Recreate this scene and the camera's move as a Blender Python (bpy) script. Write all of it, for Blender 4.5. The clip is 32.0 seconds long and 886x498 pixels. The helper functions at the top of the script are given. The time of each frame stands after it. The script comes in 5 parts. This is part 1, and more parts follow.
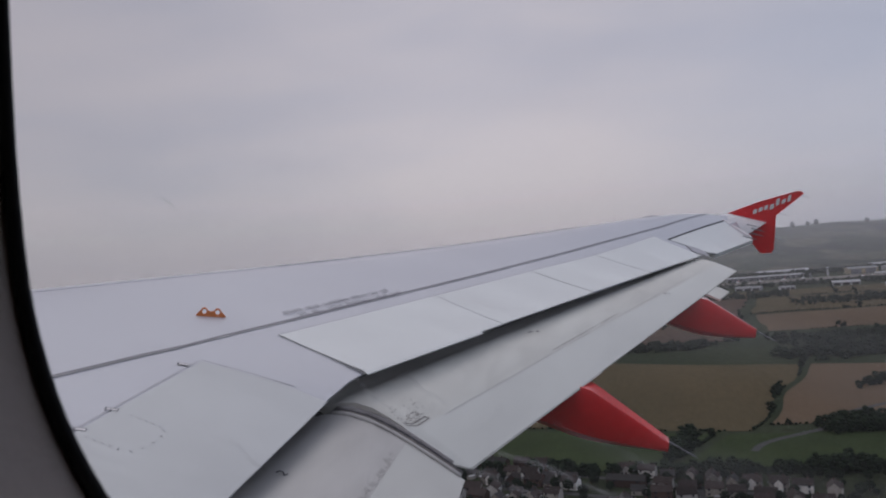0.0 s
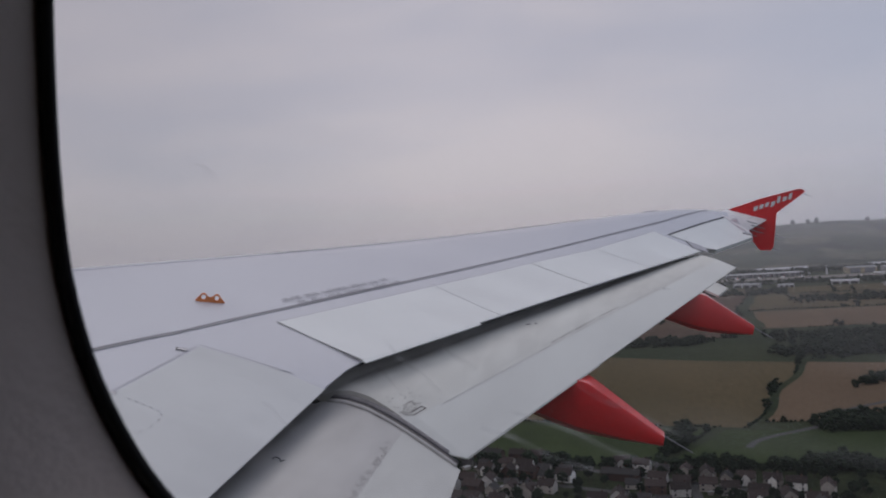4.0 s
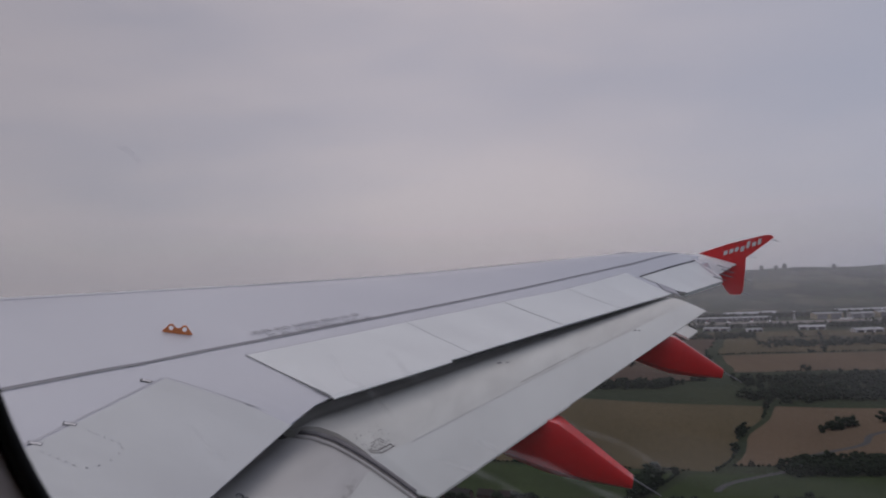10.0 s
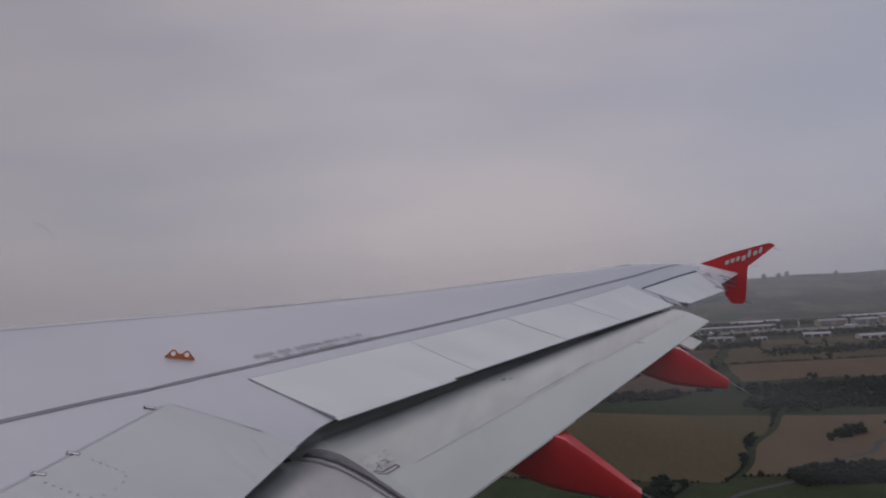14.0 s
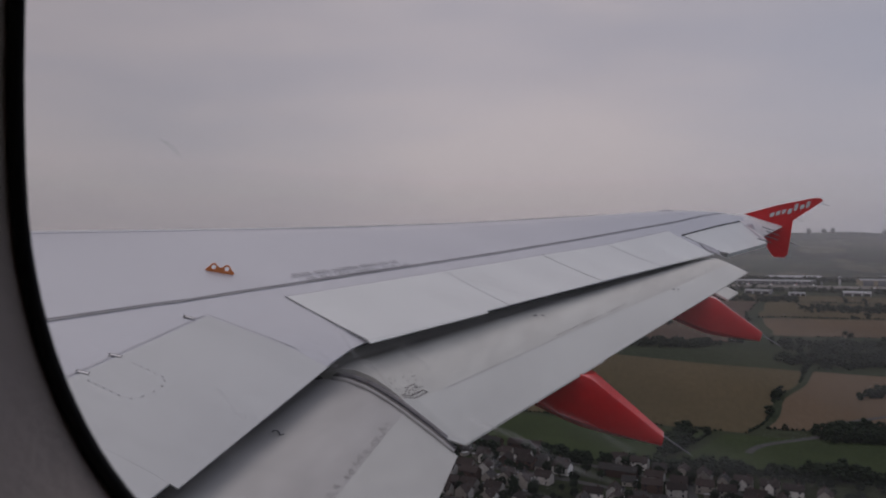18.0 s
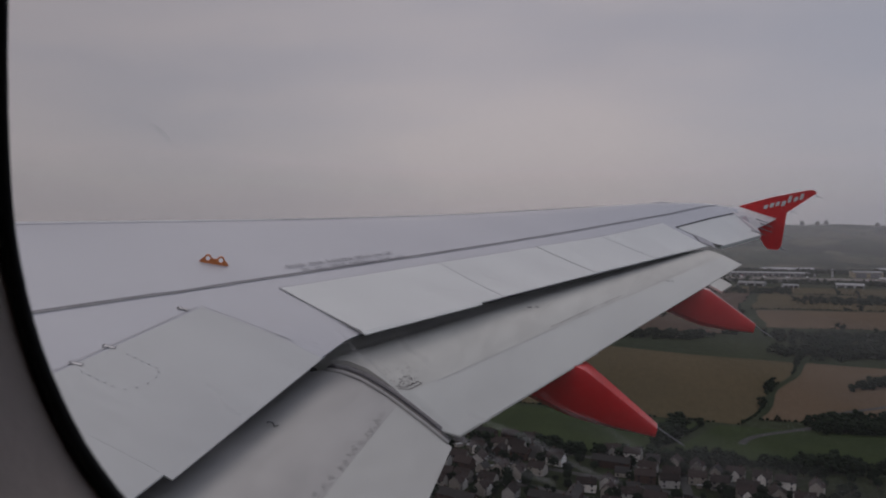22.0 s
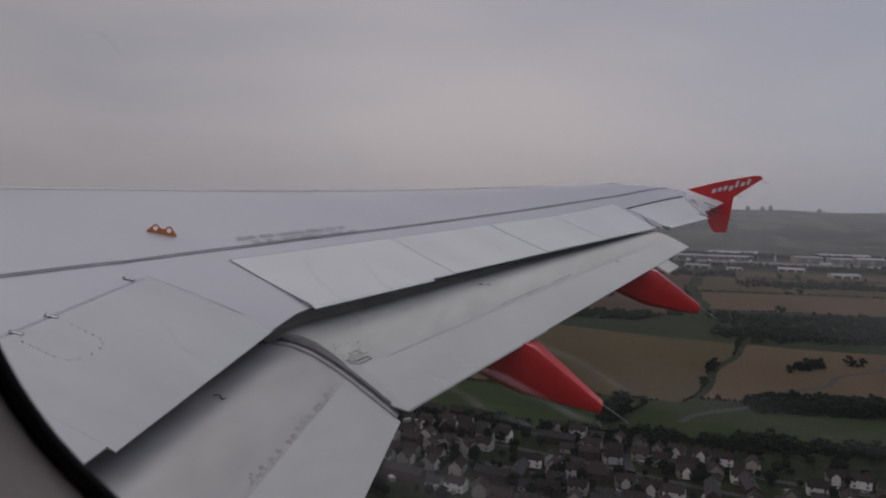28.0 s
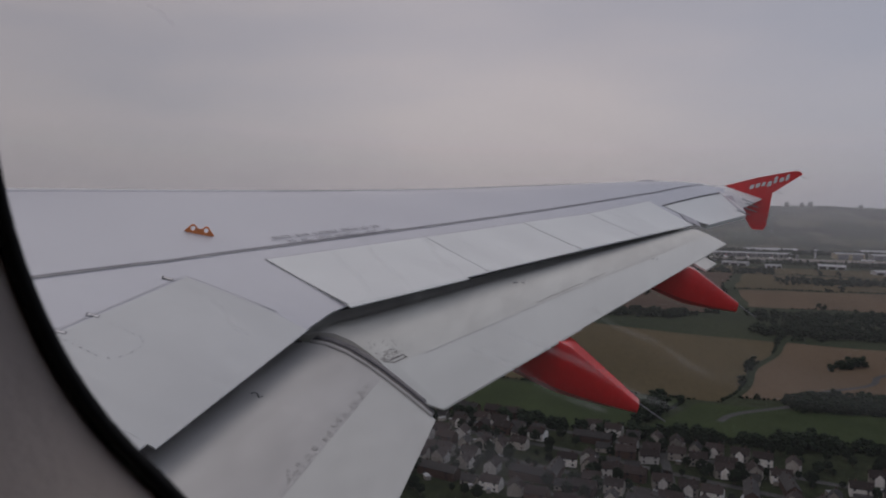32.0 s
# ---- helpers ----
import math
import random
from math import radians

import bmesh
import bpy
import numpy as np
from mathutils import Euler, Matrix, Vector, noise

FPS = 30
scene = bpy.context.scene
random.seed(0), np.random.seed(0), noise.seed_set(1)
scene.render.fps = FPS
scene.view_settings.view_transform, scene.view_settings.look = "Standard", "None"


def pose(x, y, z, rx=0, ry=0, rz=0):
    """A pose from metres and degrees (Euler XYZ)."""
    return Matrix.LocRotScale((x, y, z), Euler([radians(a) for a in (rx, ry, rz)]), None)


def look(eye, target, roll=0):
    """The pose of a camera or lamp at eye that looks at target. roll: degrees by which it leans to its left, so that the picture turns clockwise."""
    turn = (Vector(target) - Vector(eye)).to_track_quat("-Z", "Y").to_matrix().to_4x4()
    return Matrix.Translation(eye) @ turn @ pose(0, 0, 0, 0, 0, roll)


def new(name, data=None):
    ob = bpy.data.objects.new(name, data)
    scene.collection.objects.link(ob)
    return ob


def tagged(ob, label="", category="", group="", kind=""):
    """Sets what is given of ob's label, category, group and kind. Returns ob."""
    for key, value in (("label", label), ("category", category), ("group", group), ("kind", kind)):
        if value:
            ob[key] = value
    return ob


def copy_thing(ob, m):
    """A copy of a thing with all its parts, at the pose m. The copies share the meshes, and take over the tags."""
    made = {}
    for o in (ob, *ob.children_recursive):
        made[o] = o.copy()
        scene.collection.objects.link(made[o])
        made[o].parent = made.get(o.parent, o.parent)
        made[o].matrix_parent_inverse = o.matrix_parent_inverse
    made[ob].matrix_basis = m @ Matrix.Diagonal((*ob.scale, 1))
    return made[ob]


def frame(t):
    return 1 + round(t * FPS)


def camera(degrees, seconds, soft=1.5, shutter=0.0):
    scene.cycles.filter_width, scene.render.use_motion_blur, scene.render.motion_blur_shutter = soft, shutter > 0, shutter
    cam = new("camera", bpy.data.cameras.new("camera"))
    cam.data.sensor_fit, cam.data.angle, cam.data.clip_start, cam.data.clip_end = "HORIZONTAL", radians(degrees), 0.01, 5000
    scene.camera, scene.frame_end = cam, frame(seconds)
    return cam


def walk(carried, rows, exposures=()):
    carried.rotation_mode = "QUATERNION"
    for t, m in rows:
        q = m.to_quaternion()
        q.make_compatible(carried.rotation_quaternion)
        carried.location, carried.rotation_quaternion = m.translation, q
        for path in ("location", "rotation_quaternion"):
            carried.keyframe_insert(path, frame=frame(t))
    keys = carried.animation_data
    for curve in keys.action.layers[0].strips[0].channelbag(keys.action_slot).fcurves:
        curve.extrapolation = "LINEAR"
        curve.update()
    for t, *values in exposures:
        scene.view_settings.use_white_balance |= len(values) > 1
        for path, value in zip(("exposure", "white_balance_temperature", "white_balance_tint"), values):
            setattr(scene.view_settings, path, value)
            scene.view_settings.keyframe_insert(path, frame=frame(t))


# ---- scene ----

# The airliner climbs with its nose up: AIR turns the aircraft's axes (x outboard, y forward, z up) into the world's.
ALTITUDE = 170.0
AIR = Matrix(((0.999524, -0.007347, -0.029977, 0.0), (0.0, 0.971257, -0.238035, 0.0),
              (0.030864, 0.237921, 0.970794, ALTITUDE), (0.0, 0.0, 0.0, 1.0)))

cam = camera(57.30, 32.0, soft=2.0)
# the phone's lens is focused on the wing, so that the window's edge close by is soft
cam.data.dof.use_dof, cam.data.dof.focus_distance, cam.data.dof.aperture_fstop = True, 7.0, 70.0
# seconds, eye in the aircraft's axes, heading ahead of the wing, pitch, roll in degrees
SEAT = (
    (0.0, 2.2305, -1.4821, 1.5531, 12.98, -5.01, 8.05), (0.5, 2.2272, -1.4803, 1.5500, 15.69, -5.82, 9.23),
    (1.0, 2.2293, -1.4815, 1.5501, 14.81, -6.06, 9.22), (1.5, 2.2275, -1.4804, 1.5493, 13.09, -5.83, 9.53),
    (2.0, 2.2305, -1.4821, 1.5517, 12.52, -5.47, 9.92), (2.5, 2.2283, -1.4813, 1.5505, 11.39, -5.19, 9.64),
    (3.0, 2.2293, -1.4826, 1.5525, 11.31, -4.97, 9.98), (3.5, 2.2274, -1.4802, 1.5509, 12.81, -5.51, 9.57),
    (5.5, 2.2290, -1.4800, 1.5526, 12.29, -5.75, 8.46), (6.0, 2.2329, -1.4804, 1.5556, 12.70, -6.26, 9.50),
    (6.5, 2.2334, -1.4789, 1.5498, 12.66, -6.28, 11.39), (7.0, 2.2348, -1.4779, 1.5435, 13.60, -6.27, 13.90),
    (7.5, 2.2365, -1.4780, 1.5441, 12.50, -5.60, 15.18), (8.0, 2.2364, -1.4772, 1.5436, 12.05, -5.79, 14.98),
    (8.5, 2.2380, -1.4790, 1.5462, 11.61, -4.59, 13.79), (9.0, 2.2376, -1.4788, 1.5463, 11.41, -4.04, 12.68),
    (9.5, 2.2389, -1.4803, 1.5476, 11.47, -3.46, 11.73), (10.0, 2.2376, -1.4796, 1.5473, 11.45, -2.76, 10.77),
    (10.5, 2.2399, -1.4817, 1.5505, 11.33, -1.64, 9.77), (11.0, 2.2408, -1.4823, 1.5531, 11.40, -0.76, 8.52),
    (11.5, 2.2400, -1.4808, 1.5545, 11.89, -1.02, 8.58), (12.0, 2.2374, -1.4775, 1.5553, 12.33, -1.69, 8.90),
    (12.5, 2.2403, -1.4822, 1.5547, 12.26, -1.69, 8.96), (13.0, 2.2420, -1.4855, 1.5541, 11.98, -1.38, 9.08),
    (13.5, 2.2409, -1.4853, 1.5531, 11.84, -1.27, 8.83), (15.5, 2.2379, -1.4833, 1.5517, 11.86, -4.27, 12.31),
    (16.0, 2.2345, -1.4804, 1.5488, 12.48, -5.21, 13.22), (16.5, 2.2348, -1.4822, 1.5497, 12.62, -5.95, 13.94),
    (17.0, 2.2330, -1.4818, 1.5504, 12.83, -6.34, 13.99), (17.5, 2.2318, -1.4825, 1.5516, 13.26, -6.68, 13.19),
    (18.0, 2.2310, -1.4837, 1.5525, 13.50, -6.83, 12.91), (18.5, 2.2303, -1.4853, 1.5533, 13.54, -6.90, 12.57),
    (19.0, 2.2283, -1.4862, 1.5549, 13.53, -6.99, 12.82), (19.5, 2.2274, -1.4838, 1.5534, 13.48, -7.14, 12.80),
    (20.0, 2.2302, -1.4850, 1.5531, 13.44, -7.29, 12.80), (20.5, 2.2308, -1.4842, 1.5528, 13.31, -7.28, 12.71),
    (21.0, 2.2314, -1.4838, 1.5528, 13.23, -7.42, 12.85), (21.5, 2.2320, -1.4825, 1.5520, 13.07, -7.48, 13.11),
    (22.0, 2.2338, -1.4823, 1.5519, 12.98, -7.32, 13.06), (22.5, 2.2342, -1.4811, 1.5516, 12.89, -7.22, 13.34),
    (23.0, 2.2351, -1.4812, 1.5517, 12.60, -6.76, 13.19), (23.5, 2.2350, -1.4802, 1.5512, 12.55, -6.79, 13.06),
    (24.0, 2.2360, -1.4805, 1.5511, 12.60, -6.67, 12.67), (24.5, 2.2355, -1.4805, 1.5498, 12.53, -6.73, 12.72),
    (25.0, 2.2357, -1.4817, 1.5482, 12.17, -7.27, 13.42), (25.5, 2.2370, -1.4818, 1.5479, 12.06, -7.96, 14.09),
    (27.5, 2.2383, -1.4816, 1.5477, 9.36, -8.17, 15.05), (28.0, 2.2382, -1.4804, 1.5469, 9.29, -8.12, 14.86),
    (28.5, 2.2391, -1.4806, 1.5470, 9.60, -8.16, 14.74), (29.0, 2.2385, -1.4802, 1.5460, 9.77, -8.23, 14.76),
    (29.5, 2.2401, -1.4809, 1.5461, 10.54, -8.50, 14.71), (30.0, 2.2397, -1.4805, 1.5454, 10.85, -8.69, 14.47),
    (30.5, 2.2406, -1.4804, 1.5455, 11.18, -8.92, 14.28), (31.0, 2.2397, -1.4797, 1.5445, 11.10, -8.87, 14.40),
    (31.5, 2.2405, -1.4795, 1.5450, 11.38, -8.79, 14.26), (32.0, 2.2401, -1.4783, 1.5443, 11.60, -8.81, 14.21),
)


def seat(x, y, z, heading, pitch, roll):
    a, p = radians(heading), radians(pitch)
    ahead = Vector((math.cos(a) * math.cos(p), math.sin(a) * math.cos(p), math.sin(p)))
    eye = Vector((x, y, z))
    return AIR @ look(eye, eye + ahead, roll)


walk(cam, [(r[0], seat(*r[1:])) for r in SEAT],
     exposures=((0.0, 0.26, 6250, 10), (3.5, 0.25, 6250, 10), (8.0, 0.15, 6350, 11), (10.0, 0.05, 6350, 12), (13.0, -0.08, 6350, 12),
                (17.0, -0.06, 6500, 13), (20.0, -0.16, 6550, 11), (25.0, -0.18, 6500, 10), (28.0, -0.12, 6500, 10), (32.0, -0.06, 6500, 10)))

# ---- sky and sun: a closed, soft overcast, pinkish towards the nose and bluer towards the tail ----
SUN_HEIGHT, SUN_TURN = 62.0, 25.0
world = bpy.data.worlds.new("overcast_sky")
scene.world = world
world.use_nodes = True
wt = world.node_tree
wt.nodes.clear()


def wnode(kind, **values):
    n = wt.nodes.new(kind)
    for k, v in values.items():
        n.inputs[k].default_value = v
    return n


w_out = wnode("ShaderNodeOutputWorld")
w_bg = wnode("ShaderNodeBackground", Strength=1.0)
w_sky = wnode("ShaderNodeTexSky")
w_sky.sky_type, w_sky.sun_disc = "NISHITA", False
w_sky.sun_elevation, w_sky.sun_rotation = radians(SUN_HEIGHT), radians(SUN_TURN)
w_co = wnode("ShaderNodeTexCoord")
w_map = wnode("ShaderNodeMapping")
w_map.inputs["Scale"].default_value = (1.0, 1.0, 4.5)
w_n1 = wnode("ShaderNodeTexNoise", Scale=1.7, Detail=4.0, Roughness=0.5, Distortion=0.3)
w_n2 = wnode("ShaderNodeTexNoise", Scale=5.0, Detail=5.0, Roughness=0.55)
w_ramp = wt.nodes.new("ShaderNodeValToRGB")
w_ramp.color_ramp.elements[0].position, w_ramp.color_ramp.elements[0].color = 0.30, (0.315, 0.305, 0.345, 1)
w_ramp.color_ramp.elements[1].position, w_ramp.color_ramp.elements[1].color = 0.72, (0.43, 0.385, 0.395, 1)
w_add = wt.nodes.new("ShaderNodeMath")
w_add.operation = "MULTIPLY_ADD"
w_add.inputs[1].default_value = 0.22
w_sep = wt.nodes.new("ShaderNodeSeparateXYZ")
w_side = wt.nodes.new("ShaderNodeMapRange")
for k, v in (("From Min", 0.05), ("From Max", -0.45), ("To Min", 0.0), ("To Max", 0.75)):
    w_side.inputs[k].default_value = v
w_blue = wt.nodes.new("ShaderNodeMix")
w_blue.data_type = "RGBA"
w_blue.inputs[7].default_value = (0.258, 0.290, 0.372, 1)
w_mix = wt.nodes.new("ShaderNodeMix")
w_mix.data_type = "RGBA"
w_mix.inputs[0].default_value = 0.006
L = wt.links.new
L(w_co.outputs["Generated"], w_map.inputs["Vector"])
L(w_map.outputs["Vector"], w_n1.inputs["Vector"])
L(w_map.outputs["Vector"], w_n2.inputs["Vector"])
L(w_n2.outputs["Fac"], w_add.inputs[0])
L(w_n1.outputs["Fac"], w_add.inputs[2])
L(w_add.outputs[0], w_ramp.inputs["Fac"])
L(w_co.outputs["Generated"], w_sep.inputs[0])
L(w_sep.outputs["Y"], w_side.inputs["Value"])
L(w_side.outputs["Result"], w_blue.inputs[0])
L(w_ramp.outputs["Color"], w_blue.inputs[6])
L(w_blue.outputs[2], w_mix.inputs[6])
L(w_sky.outputs["Color"], w_mix.inputs[7])
L(w_mix.outputs[2], w_bg.inputs["Color"])
# an overcast sky is brighter overhead than towards the horizon
w_zen = wt.nodes.new("ShaderNodeMapRange")
for k, v in (("From Min", 0.42), ("From Max", 0.95), ("To Min", 1.0), ("To Max", 1.25)):
    w_zen.inputs[k].default_value = v
L(w_sep.outputs["Z"], w_zen.inputs["Value"])
w_nose = wt.nodes.new("ShaderNodeMapRange")
w_nose.interpolation_type = "SMOOTHSTEP"
for k, v in (("From Min", 0.15), ("From Max", 0.75), ("To Min", 1.06), ("To Max", 0.82)):
    w_nose.inputs[k].default_value = v
w_both = wt.nodes.new("ShaderNodeMath")
w_both.operation = "MULTIPLY"
L(w_sep.outputs["Y"], w_nose.inputs["Value"])
L(w_zen.outputs["Result"], w_both.inputs[0])
L(w_nose.outputs["Result"], w_both.inputs[1])
L(w_both.outputs[0], w_bg.inputs["Strength"])
L(w_bg.outputs[0], w_out.inputs[0])

sun_data = bpy.data.lights.new("sun", "SUN")
sun_data.energy, sun_data.angle, sun_data.color = 0.38, radians(25), (1.0, 0.95, 0.9)
sun = new("sun", sun_data)
sun.matrix_world = look((0, 0, 400), (-math.cos(radians(SUN_TURN)) * 100, -math.sin(radians(SUN_TURN)) * 100, 400 - 100 * math.tan(radians(SUN_HEIGHT))))


# ---- materials ----
def material(name, colour, second=None, scale=5.0, rough=0.5, metal=0.0, bump=0.0, bump_scale=60.0, fine=0.0, stretch=(1, 1, 1),
             spread=0.0, coat=0.0, ramp=(0.35, 0.7), shine=0.5):
    """A surface whose colour drifts between two tones at one scale, with finer grain and relief at another."""
    m = bpy.data.materials.new(name)
    m.use_nodes = True
    t = m.node_tree
    b = t.nodes["Principled BSDF"]
    b.inputs["Roughness"].default_value, b.inputs["Metallic"].default_value = rough, metal
    b.inputs["Coat Weight"].default_value, b.inputs["Specular IOR Level"].default_value = coat, shine
    second = second or tuple(c * 0.8 for c in colour)
    co = t.nodes.new("ShaderNodeTexCoord")
    mp = t.nodes.new("ShaderNodeMapping")
    mp.inputs["Scale"].default_value = stretch
    t.links.new(co.outputs["Object"], mp.inputs["Vector"])
    n = t.nodes.new("ShaderNodeTexNoise")
    n.inputs["Scale"].default_value, n.inputs["Detail"].default_value = scale, 5
    t.links.new(mp.outputs["Vector"], n.inputs["Vector"])
    r = t.nodes.new("ShaderNodeValToRGB")
    r.color_ramp.elements[0].position, r.color_ramp.elements[0].color = ramp[0], (*second, 1)
    r.color_ramp.elements[1].position, r.color_ramp.elements[1].color = ramp[1], (*colour, 1)
    t.links.new(n.outputs["Fac"], r.inputs["Fac"])
    last = r.outputs["Color"]
    if fine:
        g = t.nodes.new("ShaderNodeTexNoise")
        g.inputs["Scale"].default_value, g.inputs["Detail"].default_value = bump_scale, 6
        t.links.new(mp.outputs["Vector"], g.inputs["Vector"])
        mr = t.nodes.new("ShaderNodeMapRange")
        for k, v in (("From Min", 0.3), ("From Max", 0.7), ("To Min", 1 - fine), ("To Max", 1 + fine)):
            mr.inputs[k].default_value = v
        t.links.new(g.outputs["Fac"], mr.inputs["Value"])
        hv = t.nodes.new("ShaderNodeHueSaturation")
        t.links.new(last, hv.inputs["Color"])
        t.links.new(mr.outputs["Result"], hv.inputs["Value"])
        last = hv.outputs["Color"]
    if spread:
        oi = t.nodes.new("ShaderNodeObjectInfo")
        mr = t.nodes.new("ShaderNodeMapRange")
        mr.inputs["To Min"].default_value, mr.inputs["To Max"].default_value = 1 - spread, 1 + spread
        t.links.new(oi.outputs["Random"], mr.inputs["Value"])
        hv = t.nodes.new("ShaderNodeHueSaturation")
        t.links.new(last, hv.inputs["Color"])
        t.links.new(mr.outputs["Result"], hv.inputs["Value"])
        last = hv.outputs["Color"]
    t.links.new(last, b.inputs["Base Color"])
    if bump:
        g = t.nodes.new("ShaderNodeTexNoise")
        g.inputs["Scale"].default_value, g.inputs["Detail"].default_value = bump_scale, 4
        t.links.new(mp.outputs["Vector"], g.inputs["Vector"])
        bp = t.nodes.new("ShaderNodeBump")
        bp.inputs["Strength"].default_value, bp.inputs["Distance"].default_value = bump, 0.02
        t.links.new(g.outputs["Fac"], bp.inputs["Height"])
        t.links.new(bp.outputs["Normal"], b.inputs["Normal"])
    return m


M_STENCIL = material("stencil_grey", (0.15, 0.15, 0.18), (0.24, 0.24, 0.27), 8, 0.6)
M_SKIN = material("wing_skin_paint", (0.560, 0.572, 0.612), (0.515, 0.527, 0.570), 1.2, 0.42, coat=0.45, fine=0.03, bump_scale=25, stretch=(1, 0.5, 1))
M_PANEL = material("spoiler_paint", (0.755, 0.78, 0.765), (0.685, 0.705, 0.695), 2.0, 0.45, fine=0.03, bump_scale=18, stretch=(1, 0.4, 1))
M_FLAP = material("flap_paint", (0.70, 0.70, 0.645), (0.60, 0.59, 0.54), 1.4, 0.5, fine=0.06, bump_scale=7, stretch=(0.5, 1.6, 1))
# spoiler paint darkened: the shade near the fuselage is put into its colour
M_INNER_SHADED = material("inner_spoiler_paint_shaded", (0.575, 0.592, 0.59), (0.525, 0.54, 0.54), 2.0, 0.5, fine=0.03, bump_scale=18, stretch=(1, 0.4, 1))
# inner flap: dirtier beige paint, with shade from the hull side mixed into it
M_FLAP_IN_SHADED = material("inner_flap_paint_shaded", (0.53, 0.52, 0.50), (0.46, 0.447, 0.428), 1.4, 0.5, fine=0.07, bump_scale=6, stretch=(0.5, 1.6, 1))
M_AFT_IN_SHADED = material("inner_aft_flap_paint_shaded", (0.575, 0.575, 0.543), (0.51, 0.508, 0.478), 0.9, 0.5, fine=0.04, bump_scale=9, stretch=(0.5, 1.6, 1))
M_TUBE = material("pale_rubber_tube", (0.31, 0.295, 0.295), (0.22, 0.205, 0.205), 14, 0.65)
M_BROWN = material("dirty_brown_lip", (0.22, 0.19, 0.18), (0.13, 0.11, 0.105), 14, 0.7)
M_AFT = material("aft_flap_paint", (0.715, 0.720, 0.675), (0.64, 0.642, 0.602), 0.9, 0.5, fine=0.03, bump_scale=9, stretch=(0.5, 1.6, 1))
# near-black so that the colour itself carries the shade inside the cove
M_COVE_SHADE = material("cove_shade", (0.026, 0.028, 0.038), (0.016, 0.017, 0.024), 6, 0.7)
M_DARK = material("black_sealant", (0.035, 0.035, 0.04), (0.02, 0.02, 0.025), 20, 0.7)
M_LINE = material("grey_sealant_line", (0.15, 0.15, 0.17), (0.22, 0.22, 0.24), 3, 0.6)
M_SOFT = material("pale_grey_mark", (0.36, 0.36, 0.39), (0.45, 0.45, 0.48), 8, 0.6)
M_STAIN = material("grime_streak", (0.40, 0.385, 0.37), (0.56, 0.55, 0.53), 30, 0.7)
M_GRIME = material("thin_grime", (0.33, 0.318, 0.305), (0.45, 0.437, 0.42), 40, 0.7)
M_RUBBER = material("grey_rubber", (0.095, 0.083, 0.078), (0.17, 0.15, 0.142), 9, 0.65)
M_RED = material("red_gloss_paint", (0.77, 0.017, 0.020), (0.69, 0.014, 0.017), 2.5, 0.28, fine=0.05, bump_scale=20, coat=0.5)
M_WHITE = material("white_marking", (0.78, 0.76, 0.76), (0.7, 0.68, 0.68), 10, 0.5)
M_ORANGE = material("orange_metal", (0.80, 0.27, 0.075), (0.70, 0.21, 0.05), 30, 0.45)
M_SEAL = material("window_seal_rubber", (0.014, 0.014, 0.015), (0.02, 0.02, 0.02), 40, 0.6)
# grey instead of white, to cut light bounced onto the wing root
M_HULL = material("fuselage_dimming_grey", (0.30, 0.30, 0.31), (0.26, 0.26, 0.27), 0.8, 0.45)
M_CABIN = material("cabin_plastic", (0.58, 0.50, 0.45), (0.53, 0.455, 0.41), 6, 0.6, bump=0.05, bump_scale=500)


# ---- mesh helpers ----
def thing(name, label, category, group="", kind="", at=None):
    e = new(name)
    e.empty_display_size = 0.2
    if at is not None:
        e.matrix_world = at
    return tagged(e, label, category, group, kind)


def solid(name, verts, faces, mat, parent=None, label="", smooth=False):
    me = bpy.data.meshes.new(name)
    me.from_pydata([tuple(v) for v in verts], [], faces)
    me.materials.append(mat)
    me.validate()
    bm = bmesh.new()
    bm.from_mesh(me)
    bmesh.ops.delete(bm, geom=[p for p in bm.verts if not p.link_faces], context="VERTS")
    bmesh.ops.recalc_face_normals(bm, faces=bm.faces)
    bm.to_mesh(me)
    bm.free()
    if smooth:
        for p in me.polygons:
            p.use_smooth = True
    ob = new(name, me)
    if parent is not None:
        ob.parent = parent
    if label:
        ob["label"] = label
    return ob


def loft(rings, closed=True, caps=True):
    """Verts and faces of a skin over rings with the same number of points."""
    n = len(rings[0])
    verts = [p for r in rings for p in r]
    faces = []
    for i in range(len(rings) - 1):
        for j in range(n if closed else n - 1):
            k = (j + 1) % n
            faces.append((i * n + j, i * n + k, (i + 1) * n + k, (i + 1) * n + j))
    if caps and closed:
        faces.append(tuple(range(n)))
        faces.append(tuple((len(rings) - 1) * n + j for j in range(n)))
    return verts, faces


def part(name, bm, mat, parent, label=""):
    me = bpy.data.meshes.new(name)
    bm.to_mesh(me)
    bm.free()
    me.materials.append(mat)
    ob = new(name, me)
    ob.parent = parent
    if label:
        ob["label"] = label
    return ob


def box_bm(bm, x0, x1, y0, y1, z0, z1):
    r = bmesh.ops.create_cube(bm, size=1.0)
    bmesh.ops.transform(bm, matrix=Matrix.LocRotScale(((x0 + x1) / 2, (y0 + y1) / 2, (z0 + z1) / 2), None, (x1 - x0, y1 - y0, z1 - z0)), verts=r["verts"])


def steps(a, b, n):
    return [a + (b - a) * i / (n - 1) for i in range(n)]


def lerp_table(x, table):
    for (a, p), (b, q) in zip(table, table[1:]):
        if x <= b:
            return p + (q - p) * max(0.0, (x - a) / (b - a))
    return table[-1][1]


# ---- the wing: planform and upper surface ----
def lead(x):
    return 5.0 - 0.52 * (x - 2.0) - (0.55 * ((x - 15.8) / 1.1) ** 2 if x > 15.8 else 0.0)


